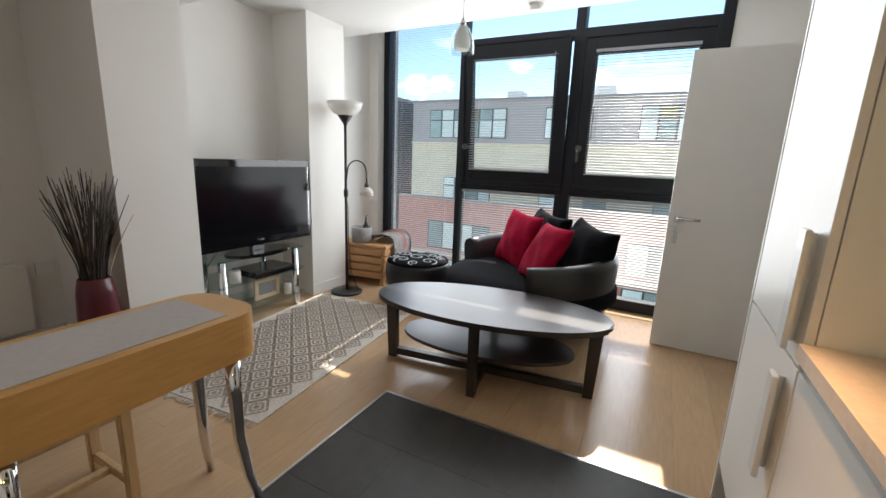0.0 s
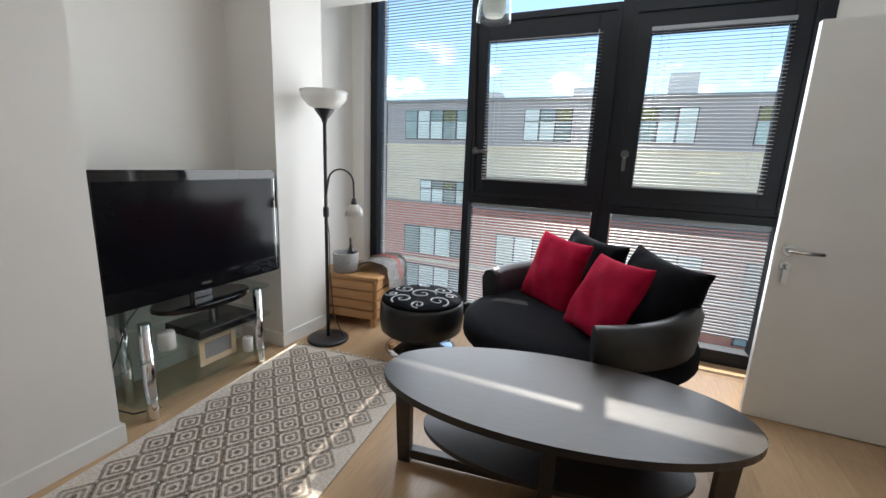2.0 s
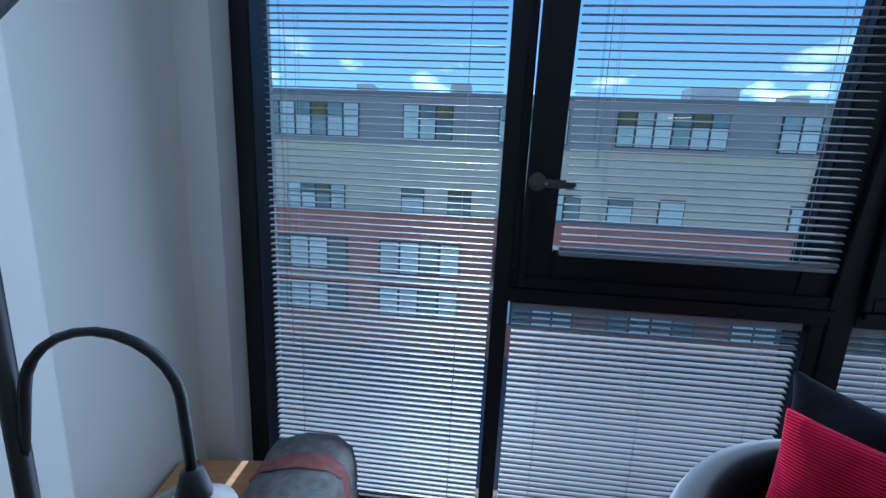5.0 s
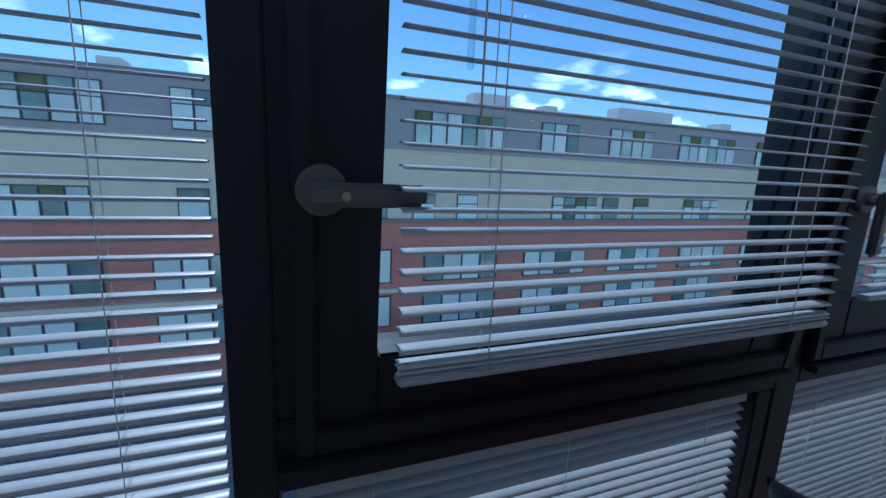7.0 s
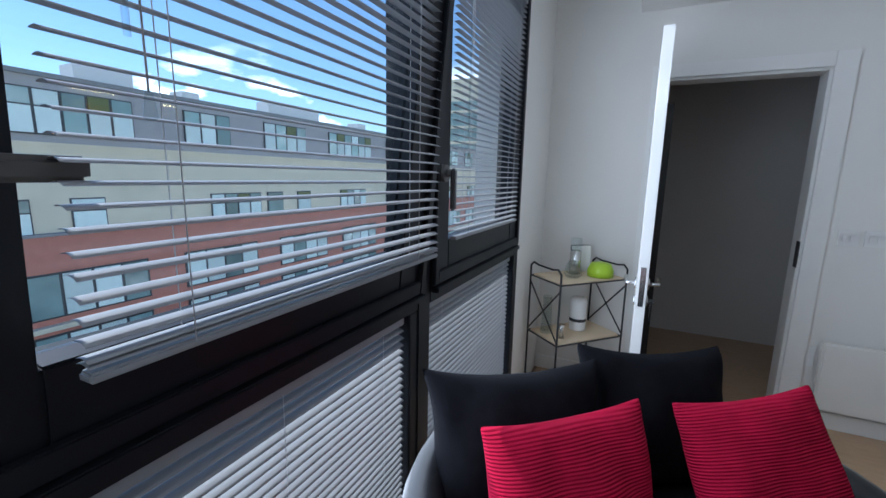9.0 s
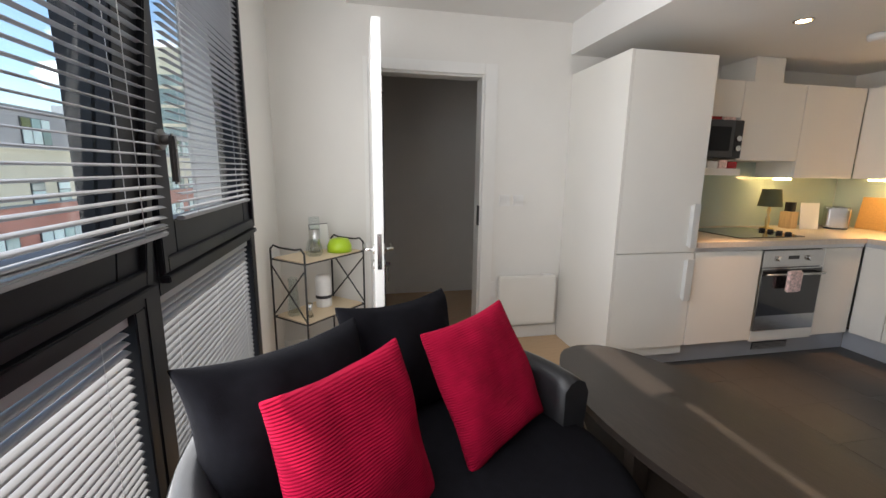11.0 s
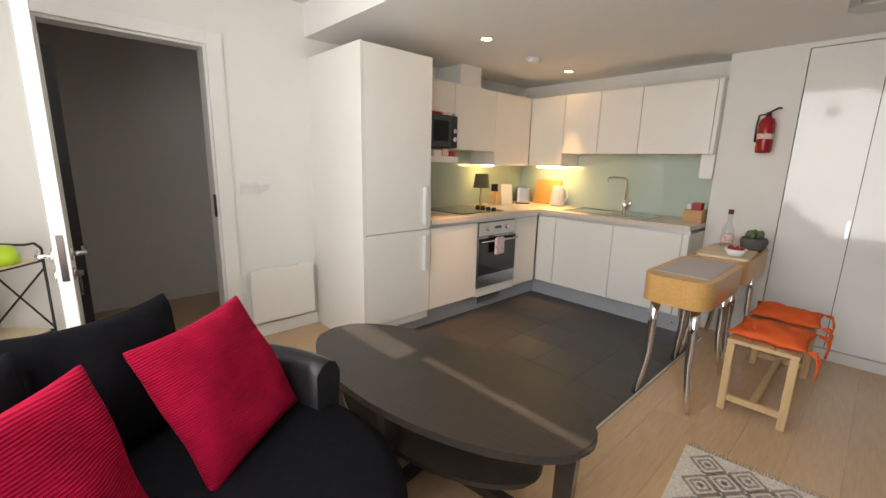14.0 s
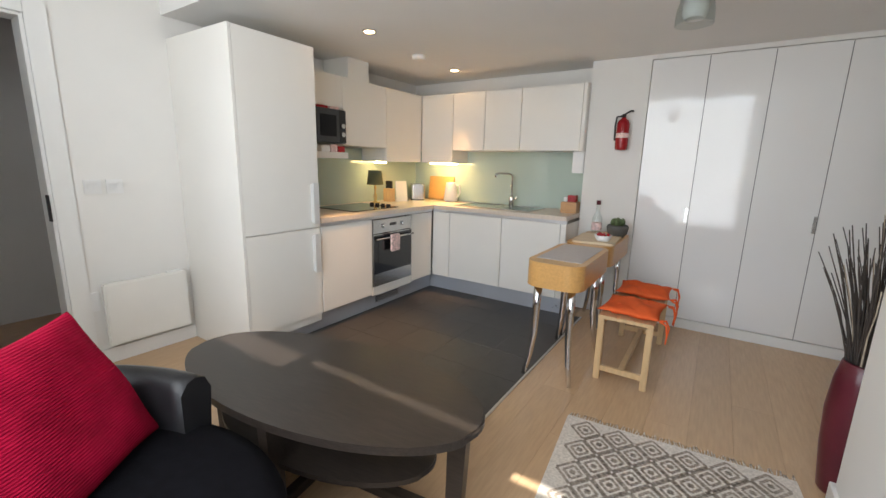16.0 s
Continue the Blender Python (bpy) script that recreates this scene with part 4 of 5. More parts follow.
def oven():
    o = thing("oven", pose(KX, 0.13, 0.23), "built-in steel oven with a dark glass door", "oven")
    w = 0.268
    part("body", B((0.02, -w, -0.07, 0.55, w, 0.59)), "black", o)
    part("bottom_rail", B((0.0, -w, -0.078, 0.019, w, -0.002)), "white_unit", o)
    part("control_panel", B((-0.004, -w + 0.003, 0.47, 0.0195, w - 0.003, 0.588), bev=0.002), "steel", o)
    d = part("oven_door", B((-0.006, -w + 0.003, 0.0, 0.0195, w - 0.003, 0.464), bev=0.002), "steel", o)
    part("window", B((-0.009, -w + 0.012, 0.115, -0.0065, w - 0.012, 0.455)), "black_gloss", d)
    part("handle", tube([(-0.007, -w + 0.03, 0.42), (-0.045, -w + 0.03, 0.425), (-0.045, w - 0.03, 0.425), (-0.007, w - 0.03, 0.42)], 0.009, 8), "steel", d)
    part("display", B((-0.0055, -0.04, 0.525, -0.0042, 0.05, 0.55)), "black_gloss", o)
    for y in (-0.13, 0.13):
        part("knob", tube([(-0.004, y, 0.53), (-0.022, y, 0.53)], 0.018, 18), "steel", o)


oven()
gl = thing("oven_glove", pose(KX - 0.056, 0.17, 0.53), "pale floral oven cloth hanging on the oven handle", "cloth")
part("cloth", slab([(-0.012, -0.055), (0.0, -0.06), (0.012, -0.05), (0.012, 0.05), (0.0, 0.055), (-0.012, 0.05)], 0.0, 0.155, 0.008), "floral", gl)
# back run: fronts look towards +y
for x0, x1, lab in ((0.47, 0.672, "cream corner filler panel"), (-0.10, 0.468, "cream base unit below the sink"), (-0.652, -0.102, "cream base unit below the drainer"), (-0.703, -0.654, "narrow cream filler beside the wall")):
    c = thing("cabinet", pose((x0 + x1) / 2, KY, ZB), lab, "cabinet", "kitchen units")
    w = (x1 - x0) / 2
    part("body", B((-w, -0.60, 0, w, -0.021, ZD - ZB)), "white_unit", c)
    part("door", B((-w + 0.0015, -0.019, 0, w - 0.0015, 0, ZD - ZB - 0.002), bev=0.0015), "white_unit", c)
solid("plinth", B((KX + 0.075, KY - 0.075, 0, KX + 0.091, 1.50, ZB - 0.004)), "plinth", "grey kick board below the units", "plinth")
solid("plinth", B((-0.703, KY - 0.091, 0, KX + 0.073, KY - 0.075, ZB - 0.004)), "plinth", "grey kick board below the sink units", "plinth")
pg = thing("plinth_vent", pose(KX + 0.075, 0.13, 0.05), "dark vent grille in the kick board", "vent")
part("grille", B((-0.004, -0.16, 0, -0.001, 0.16, 0.055)), "b_frame", pg)
for k in range(5):
    part("slat", B((-0.007, -0.155, 0.004 + k * 0.010, -0.0042, 0.155, 0.009 + k * 0.010)), "alu", pg)
wt = thing("worktop", pose(0, 0, ZW0), "sandy stone-effect kitchen worktop with a grey rail below", "worktop")
part("top", slab([(KX - 0.012, 0.948), (KX - 0.012, KY + 0.012), (-0.703, KY + 0.012), (-0.703, YB + 0.003), (XR - 0.003, YB + 0.003), (XR - 0.003, 0.948)], 0, ZW1 - ZW0), "worktop", wt)
part("finger_rail", B((KX + 0.015, KY - 0.01, -0.030, KX + 0.019, 0.948, -0.001), (-0.703, KY - 0.019, -0.030, KX + 0.014, KY - 0.015, -0.001)), "alu", wt)
solid("splashback", B((XR - 0.009, YB + 0.012, ZW1 + 0.001, XR - 0.002, 0.948, 1.44)), "splash", "pale green glass splashback", "splashback")
solid("splashback", B((-0.703, YB + 0.002, ZW1 + 0.001, XR - 0.010, YB + 0.009, 1.44)), "splash", "pale green glass splashback behind the sink", "splashback")
UX, UY, UD = 1.04, -0.78, 0.33   # fronts of the wall units
ZU0, ZU1 = 1.445, 2.01
for y0, y1, z0, lab in ((-0.20, 0.36, ZU0, "cream wall unit over the hob"), (-0.778, -0.202, ZU0 - 0.13, "cream wall unit, deeper at the corner")):
    unit_e(y0, y1, z0, ZU1, UX, lab, [(y0, y1, z0, ZU1)])
for x0, x1, z0, lab in ((0.64, 1.036, ZU0 - 0.13, "cream wall unit, deeper at the corner"), (0.27, 0.638, ZU0, "cream wall unit over the worktop"), (-0.11, 0.268, ZU0, "cream wall unit over the worktop"), (-0.67, -0.112, ZU0, "wide cream wall unit over the sink"), (-0.703, -0.672, ZU0, "narrow cream filler beside the wall")):
    c = thing("cabinet", pose((x0 + x1) / 2, UY, z0), lab, "cabinet", "kitchen units")
    w = (x1 - x0) / 2
    part("body", B((-w, YB - UY + 0.01, 0, w, -0.021, ZU1 - z0)), "white_unit", c)
    part("door", B((-w + 0.0015, -0.019, 0, w - 0.0015, 0, ZU1 - z0 - 0.002), bev=0.0015), "white_unit", c)
ms = thing("microwave_shelf", pose(UX, 0.535, 1.33), "cream open wall unit holding a microwave", "shelf", "kitchen units")
part("board", B((-0.06, -0.173, 0, XR - UX - 0.002, 0.412, 0.05), bev=0.002), "white_unit", ms)
part("upper_box", B((0.0, -0.173, 0.42, XR - UX - 0.002, 0.412, 0.678), bev=0.002), "white_unit", ms)
mw = thing("microwave", pose(UX - 0.05, 0.535, 1.455), "black microwave oven on the wall shelf", "microwave")
part("case", B((0.0, -0.165, 0, 0.33, 0.165, 0.27), bev=0.005), "black", mw)
part("door", B((-0.016, -0.075, 0.005, -0.001, 0.163, 0.265), bev=0.003), "black_gloss", mw)
part("window", B((-0.0185, -0.04, 0.05, -0.0165, 0.13, 0.22)), "screen", mw)
for z in (0.07, 0.14):
    part("knob", tube([(-0.001, -0.12, z), (-0.018, -0.12, z)], 0.02, 16), "steel", mw)
for k, (y, z, w, h, mt) in enumerate(((0.43, 1.381, 0.08, 0.05, "ext_red"), (0.51, 1.381, 0.07, 0.06, "floral"), (0.60, 1.381, 0.09, 0.05, "paper"), (0.45, 1.7255, 0.10, 0.03, "floral"), (0.58, 1.7255, 0.12, 0.03, "ext_red"))):
    bx = thing("food_box", pose(UX + 0.02 if z > 1.5 else UX - 0.03, y, z), "small printed food packet by the microwave", "packet", "food packets")
    part("carton", B((-0.02, -w / 2, 0, 0.04, w / 2, h), bev=0.002), mt, bx)
ex = thing("extractor_duct", pose(1.20, 0.14, ZU1 + 0.001), "white boxed duct over the hob unit", "duct")
part("casing", B((-0.14, -0.13, 0, 0.17, 0.13, ZK - ZU1 - 0.004), bev=0.002), "white_unit", ex)
# worktop things
hb_ = thing("hob", pose(1.02, 0.22, ZW1 + 0.0005), "black glass hob with a row of knobs", "hob")
part("plate", slab(round_rect(-0.25, -0.29, 0.25, 0.29, 0.01), 0, 0.006, 0.001), "black_gloss", hb_)
for k in range(4):
    part("knob", lathe([(0.022, 0.006), (0.02, 0.026), (0, 0.027)], 16, at=(-0.17 + 0.07 * k, -0.23, 0)), "black", hb_)
sk = thing("sink", pose(0.14, -0.82, ZW1 + 0.0005), "inset steel sink with drainer", "sink")
part("rim", B((-0.46, -0.22, 0, 0.34, -0.19, 0.006), (-0.46, 0.19, 0, 0.34, 0.22, 0.006), (-0.46, -0.19, 0, -0.43, 0.19, 0.006), (0.31, -0.19, 0, 0.34, 0.19, 0.006), (-0.08, -0.19, 0, -0.04, 0.19, 0.006)), "steel", sk)
part("bowl", B((-0.04, -0.19, 0.0002, 0.31, 0.19, 0.0015)), "steel", sk)
dr = part("drainer", B((-0.43, -0.19, 0.0002, -0.08, 0.19, 0.003)), "steel", sk)
for k in range(7):
    part("ridge", B((-0.41 + k * 0.045, -0.17, 0.0032, -0.395 + k * 0.045, 0.17, 0.006), bev=0.001), "steel", dr)
tp = thing("tap", pose(0.05, -1.03, ZW1 + 0.0005), "tall chrome kitchen tap", "tap")
part("base", lathe([(0.026, 0), (0.026, 0.09), (0.02, 0.10), (0, 0.10)], 20), "chrome", tp)
part("spout", tube([(0, 0, 0.09), (0, 0, 0.30), (0.012, 0.015, 0.325), (0.03, 0.04, 0.33), (0.09, 0.17, 0.33), (0.098, 0.19, 0.32), (0.10, 0.195, 0.29)], 0.011, 10), "chrome", tp)
part("lever", tube([(-0.026, 0, 0.06), (-0.07, 0.02, 0.10)], 0.008, 8), "chrome", tp)
tl = thing("table_lamp", pose(1.18, -0.188, ZW1 + 0.0005), "small table lamp with an olive shade", "lamp")
part("stem", lathe([(0.05, 0), (0.05, 0.01), (0.012, 0.02), (0.018, 0.07), (0.008, 0.12), (0.014, 0.16), (0.006, 0.20), (0, 0.20)], 20), "brass", tl)
part("shade", lathe([(0.085, 0.19), (0.065, 0.33), (0.062, 0.33), (0.082, 0.19)], 28, cap=False), "olive", tl, "olive fabric shade")
kb = thing("knife_block", pose(1.22, -0.45, ZW1 + 0.0005), "dark knife block with black handles", "knife block")
part("block", B((-0.05, -0.04, 0, 0.05, 0.04, 0.14), bev=0.004), "pine", kb)
for k in range(4):
    part("knife_handle", B((-0.04 + k * 0.022, -0.012, 0.141, -0.026 + k * 0.022, 0.012, 0.22), bev=0.003), "black", kb)
cb = thing("chopping_board", pose(1.13, -0.56, ZW1 + 0.0005, 0, 8, -20), "white chopping board leaning on the splashback", "chopping board")
part("board", slab(round_rect(-0.006, -0.07, 0.006, 0.07, 0.004), 0, 0.22, 0.002), "paper", cb)
to = thing("toaster", pose(1.18, -0.90, ZW1 + 0.0005, 0, 0, 40), "chrome toaster in the corner", "toaster")
part("case", slab(round_rect(-0.08, -0.14, 0.08, 0.14, 0.03), 0.012, 0.18, 0.012), "steel", to)
part("end_cap", slab(round_rect(-0.07, -0.15, 0.07, -0.141, 0.004), 0.02, 0.165, 0.002), "black", to)
part("slot", B((-0.03, -0.1, 0.1802, -0.012, 0.1, 0.1815), (0.012, -0.1, 0.1802, 0.03, 0.1, 0.1815)), "black", to)
part("foot", slab(round_rect(-0.075, -0.13, 0.075, 0.13, 0.03), 0, 0.0115), "black", to)
bd = thing("chopping_board", pose(0.97, -1.07, ZW1 + 0.0005, 8, 0, 0), "large wooden chopping board leaning on the splashback", "chopping board")
part("board", slab(round_rect(-0.17, -0.010, 0.17, 0.010, 0.005), 0, 0.27, 0.003), "beech", bd)
kt = thing("kettle", pose(0.78, -1.0, ZW1 + 0.0005), "white electric kettle on the worktop", "kettle")
part("body", lathe([(0.07, 0), (0.08, 0.02), (0.06, 0.19), (0.05, 0.21), (0, 0.215)], 28), "plastic_w", kt)
part("handle", tube([(-0.06, 0.0, 0.19), (-0.11, 0.0, 0.18), (-0.12, 0.0, 0.10), (-0.08, 0.0, 0.04)], 0.011, 8), "plastic_w", kt)
sb_ = thing("spice_box", pose(-0.62, -0.85, ZW1 + 0.0005), "wooden box with red packets", "box")
part("box", B((-0.07, -0.07, 0, 0.07, 0.07, 0.10), bev=0.003), "chest", sb_)
part("packet", B((-0.05, -0.04, 0.101, 0.02, 0.04, 0.16), bev=0.002), "ext_red", sb_)
part("packet", B((0.025, -0.04, 0.101, 0.055, 0.04, 0.145), bev=0.002), "paper", sb_)
ut = thing("towel_box", pose(-0.648, -0.985, 1.25), "white paper towel box under the wall unit", "box")
part("case", B((-0.05, -0.12, 0, 0.05, 0.12, 0.198), bev=0.006), "plastic_w", ut)
# lamps of the kitchen
for x, y in ((0.42, 0.68), (0.53, -0.61)):
    d = thing("downlight", pose(x, y, ZK), "lit round ceiling downlight", "downlight", "kitchen downlights")
    part("ring", lathe([(0.036, -0.006), (0.048, -0.005), (0.05, -0.0005), (0.036, -0.0005)], 28, cap=False), "steel", d)
    part("lens", lathe([(0.034, -0.004), (0.034, -0.001), (0, -0.001)], 24), "lamp_warm", d, "glowing lamp face")
    L = new("downlight_lamp", bpy.data.lights.new("downlight_lamp", "SPOT"))
    L.data.energy, L.data.spot_size, L.data.spot_blend, L.data.color, L.data.shadow_soft_size = 80, radians(38), 1.0, (1.0, 0.55, 0.23), 0.03
    L.matrix_world = look((x, y, ZK - 0.02), (x, y + 0.001, 0))
for (x, y, z, dx, dy) in ((1.20, -0.29, ZU0 - 0.135, 0.02, 0.07), (0.84, -0.93, ZU0 - 0.135, 0.17, 0.02)):
    d = thing("cabinet_light", pose(x, y, z), "lit strip light under the wall unit", "strip light", "cabinet lights")
    part("diffuser", B((-dx, -dy, -0.012, dx, dy, 0.002), bev=0.002), "led_warm", d)

# extinguisher on the wall end
fe = thing("fire_extinguisher", pose(-1.01, YC + 0.065, 1.45), "red fire extinguisher hung on the wall", "fire extinguisher")
part("cylinder", lathe([(0.0, 0.0), (0.045, 0.004), (0.05, 0.02), (0.05, 0.21), (0.04, 0.24), (0.018, 0.255), (0.018, 0.262), (0, 0.262)], 28), "ext_red", fe)
part("label_band", lathe([(0.0505, 0.10), (0.0512, 0.102), (0.0512, 0.135), (0.0505, 0.137)], 28), "floral", fe)
part("valve", lathe([(0.016, 0.263), (0.016, 0.29), (0, 0.29)], 16), "black", fe)
part("lever", tube([(0, 0, 0.285), (-0.05, 0.0, 0.315), (-0.07, 0.0, 0.31)], 0.007, 8), "black", fe)
part("hose", tube([(0.015, 0, 0.275), (0.055, 0.0, 0.27), (0.062, 0.0, 0.20), (0.058, 0, 0.08)], 0.007, 8), "black", fe)
part("bracket", B((-0.02, -0.064, 0.12, 0.02, -0.050, 0.18)), "steel", fe)
# glossy cupboard doors
for k in range(6):
    x1 = -1.17 - 0.391 * k
    x0 = max(x1 - 0.387, XL + 0.005)
    if x1 < XL + 0.05:
        break
    c = thing("cupboard_door", pose((x0 + x1) / 2, YC, 0.085), "tall glossy white folding cupboard door", "cupboard door", "cupboard doors")
    w = (x1 - x0) / 2
    part("panel", B((-w, -0.03, 0, w, -0.008, 2.066), bev=0.002), "gloss_white", c)
    # dark strip that paints in the shade between neighbouring doors
    part("gap_shade", B((-w - 0.0035, -0.028, 0, -w - 0.0005, -0.010, 2.06)), "shadow_gap", c)
    if k % 2 == 0:
        part("handle", B((-w + 0.004, -0.0078, 0.80, -w + 0.022, 0.012, 0.92), bev=0.002), "steel", c)
solid("trim", B((XL, YC - 0.05, 0, -1.165, YC - 0.004, 0.078), bev=0.002), "trim", "white plinth below the cupboard doors", "trim")
# added dark sheet, so the gaps of the cupboard doors read as shade
solid("trim", B((XL, YC - 0.09, 0, -1.165, YC - 0.052, 2.154)), "b_frame", "dark sheet standing in for the shade behind the cupboard doors", "trim")


# narrow dining tables
def dining_table(y0, y1, label):
    t = thing("dining_table", pose(-0.99, (y0 + y1) / 2, 0), label, "table", "narrow dining tables")
    w, l = 0.172, (y1 - y0) / 2
    part("top", slab(round_rect(-w, -l, w, l, 0.10, 10), 0.60, 0.752, 0.012), "beech", t)
    for sx in (-1, 1):
        for sy in (-1, 1):
            x, y = sx * (w - 0.07), sy * (l - 0.09)
            pts = [(x, y, 0.60), (x + sx * 0.004, y + sy * 0.003, 0.45), (x + sx * 0.006, y + sy * 0.006, 0.28), (x + sx * 0.022, y + sy * 0.022, 0.12), (x + sx * 0.045, y + sy * 0.045, 0.0)]
            part("leg", tube(pts, 0.027, 14, None, 0.014), "chrome", t, "curved chrome leg")


dining_table(-0.06, 0.685, "narrow beech table with a deep rounded top on chrome legs")
dining_table(-0.83, -0.075, "narrow beech table with a deep rounded top against the wall")
pm = thing("placemat", pose(-1.005, 0.28, 0.7525, 0, 0, 0), "grey woven placemat on the beech table", "placemat")
part("cloth", B((-0.12, -0.27, 0, 0.15, 0.29, 0.003)), "placemat", pm)
pm = thing("placemat", pose(-0.995, -0.35, 0.7525, 0, 0, 4), "wooden serving board on the far beech table", "serving board")
part("board", slab(round_rect(-0.15, -0.22, 0.15, 0.22, 0.02), 0, 0.014, 0.003), "birch", pm)
pp = thing("plant_pot", pose(-1.09, -0.60, 0.7525), "small cactus in a dark round pot", "plant")
part("pot", lathe([(0.05, 0), (0.075, 0.03), (0.085, 0.08), (0.075, 0.10), (0.068, 0.095), (0, 0.085)], 28), "pot", pp)
bm = bmesh.new()
rnd = random.Random(3)
for k in range(16):
    a, r = rnd.uniform(0, 6.28), rnd.uniform(0, 0.05)
    lathe([(0.0, 0.0), (0.016, 0.01), (0.018, 0.03), (0.010, 0.05), (0, 0.055)], 8, bm, (r * math.cos(a), r * math.sin(a), 0.085 + 0.02 * rnd.random()))
part("cactus", bm, "cactus", pp)
gb = thing("gin_bottle", pose(-0.92, -0.62, 0.7525), "clear glass bottle with a pink label", "bottle")
part("glass", lathe([(0.038, 0), (0.04, 0.01), (0.04, 0.14), (0.016, 0.19), (0.016, 0.25), (0, 0.25)], 24), "clear", gb)
part("label_band", lathe([(0.0405, 0.04), (0.041, 0.041), (0.041, 0.10), (0.0405, 0.101)], 24), "floral", gb)
part("cap", lathe([(0.018, 0.251), (0.018, 0.285), (0, 0.285)], 16), "maroon", gb)
wb_ = thing("fruit_bowl", pose(-1.06, -0.24, 0.767), "white bowl of red fruit on the serving board", "bowl")
part("bowl", lathe([(0.04, 0), (0.045, 0.005), (0.065, 0.045), (0.061, 0.045), (0.04, 0.01), (0, 0.008)], 28), "plastic_w", wb_)
bm = bmesh.new()
for k in range(14):
    a, r = rnd.uniform(0, 6.28), rnd.uniform(0, 0.042)
    bmesh.ops.create_icosphere(bm, subdivisions=2, radius=0.013, matrix=Matrix.Translation((r * math.cos(a), r * math.sin(a), 0.038 + 0.012 * rnd.random())))
part("fruit", smooth(bm), "ext_red", wb_)


# long low bench with two pads
BX = -1.375


def bench(y0, y1):
    b = thing("bench", pose(BX, (y0 + y1) / 2, 0), "long low pine bench with two orange seat pads", "bench")
    w, l = 0.135, (y1 - y0) / 2
    for sx in (-1, 1):
        for sy in (-1, 1):
            part("leg", B((sx * w - 0.018, sy * (l - 0.02) - 0.018, 0, sx * w + 0.018, sy * (l - 0.02) + 0.018, 0.40), bev=0.004), "pine", b)
        part("apron", B((sx * w - 0.010, -l + 0.039, 0.345, sx * w + 0.010, l - 0.039, 0.3995), bev=0.003), "pine", b)
    for sy in (-1, 1):
        part("rail", B((-w + 0.0185, sy * (l - 0.02) - 0.012, 0.06, w - 0.0185, sy * (l - 0.02) + 0.012, 0.095), bev=0.003), "pine", b)
    part("stretcher", B((-0.016, -l + 0.033, 0.065, 0.016, l - 0.033, 0.09), bev=0.003), "pine", b)
    for k in range(3):
        x = -w - 0.02 + k * (2 * w + 0.04) / 3
        part("seat_board", B((x + 0.001, -l, 0.4005, x + (2 * w + 0.04) / 3 - 0.001, l, 0.422), bev=0.003), "pine", b)


def seat_pad(y, l, rot, label):
    p = thing("seat_pad", pose(BX - 0.01, y, 0.423, 0, 0, rot), label, "seat pad", "orange seat pads")
    bm = cushion(0.35, 2 * l, 0.060, int(y * 100) + 7)
    bmesh.ops.rotate(bm, verts=bm.verts, matrix=Matrix.Rotation(radians(-90), 3, "X"))
    bmesh.ops.translate(bm, verts=bm.verts, vec=(0, 0, 0.030))
    part("pad", bm, "orange", p)
    for sx in (-1, 1):
        for sy in (-1, 1):
            part("tuft", lathe([(0.009, 0), (0.010, 0.003), (0.006, 0.006), (0, 0.0065)], 10, at=(sx * 0.07, sy * l * 0.42, 0.0555)), "orange", p)
    for sy in (-1, 1):
        part("tie", tube([(-0.175, sy * (l - 0.02), 0.025), (-0.205, sy * (l - 0.03), 0.03), (-0.222, sy * (l - 0.06), -0.02), (-0.214, sy * (l - 0.05), -0.08)], 0.008, 6, None, 0.004), "orange", p, "orange cotton tie")
        part("tie", tube([(-0.175, sy * (l - 0.02), 0.025), (-0.21, sy * (l - 0.01), 0.01), (-0.22, sy * l, -0.05), (-0.216, sy * (l - 0.01), -0.10)], 0.007, 6, None, 0.004), "orange", p, "orange cotton tie")


bench(-0.42, 0.43)
seat_pad(0.235, 0.185, -2, "orange tufted seat pad tied to the pine bench")
seat_pad(-0.225, 0.175, 2, "orange tufted seat pad on the far end of the bench")
# dark bookcase in the hall
bk = thing("bookcase", pose(1.98, 3.10, 0), "dark bookcase in the shaded hallway", "bookcase")
part("side", B((-0.42, -0.15, 0, -0.40, 0.15, 1.9), (0.40, -0.15, 0, 0.42, 0.15, 1.9)), "black", bk)
part("back", B((-0.40, 0.13, 0, 0.40, 0.15, 1.9)), "black", bk)
for k in range(6):
    part("shelf", B((-0.40, -0.15, 0.05 + k * 0.36, 0.40, 0.129, 0.07 + k * 0.36)), "black", bk)
for k in range(5):
    x = -0.38
    while x < 0.30:
        w, h = random.uniform(0.02, 0.05), random.uniform(0.18, 0.28)
        bo = thing("book", pose(1.98 + x + w / 2, 3.05, 0.071 + k * 0.36), "book on the dark hallway shelf", "book", "hallway books")
        part("cover", B((-w / 2 + 0.001, -0.08, 0, w / 2 - 0.001, 0.10, h), bev=0.001), random.choice(["maroon", "paper", "b_dark", "grey_fabric", "b_beige"]), bo)
        x += w

# ---- outside ----
solid("ground", B((-400, YW + 1.0, -9.6, 400, 900, -9.4)), "asphalt", "grey street far below the window", "ground")
G, EY = -9.4, 1.4
BY = 25.0


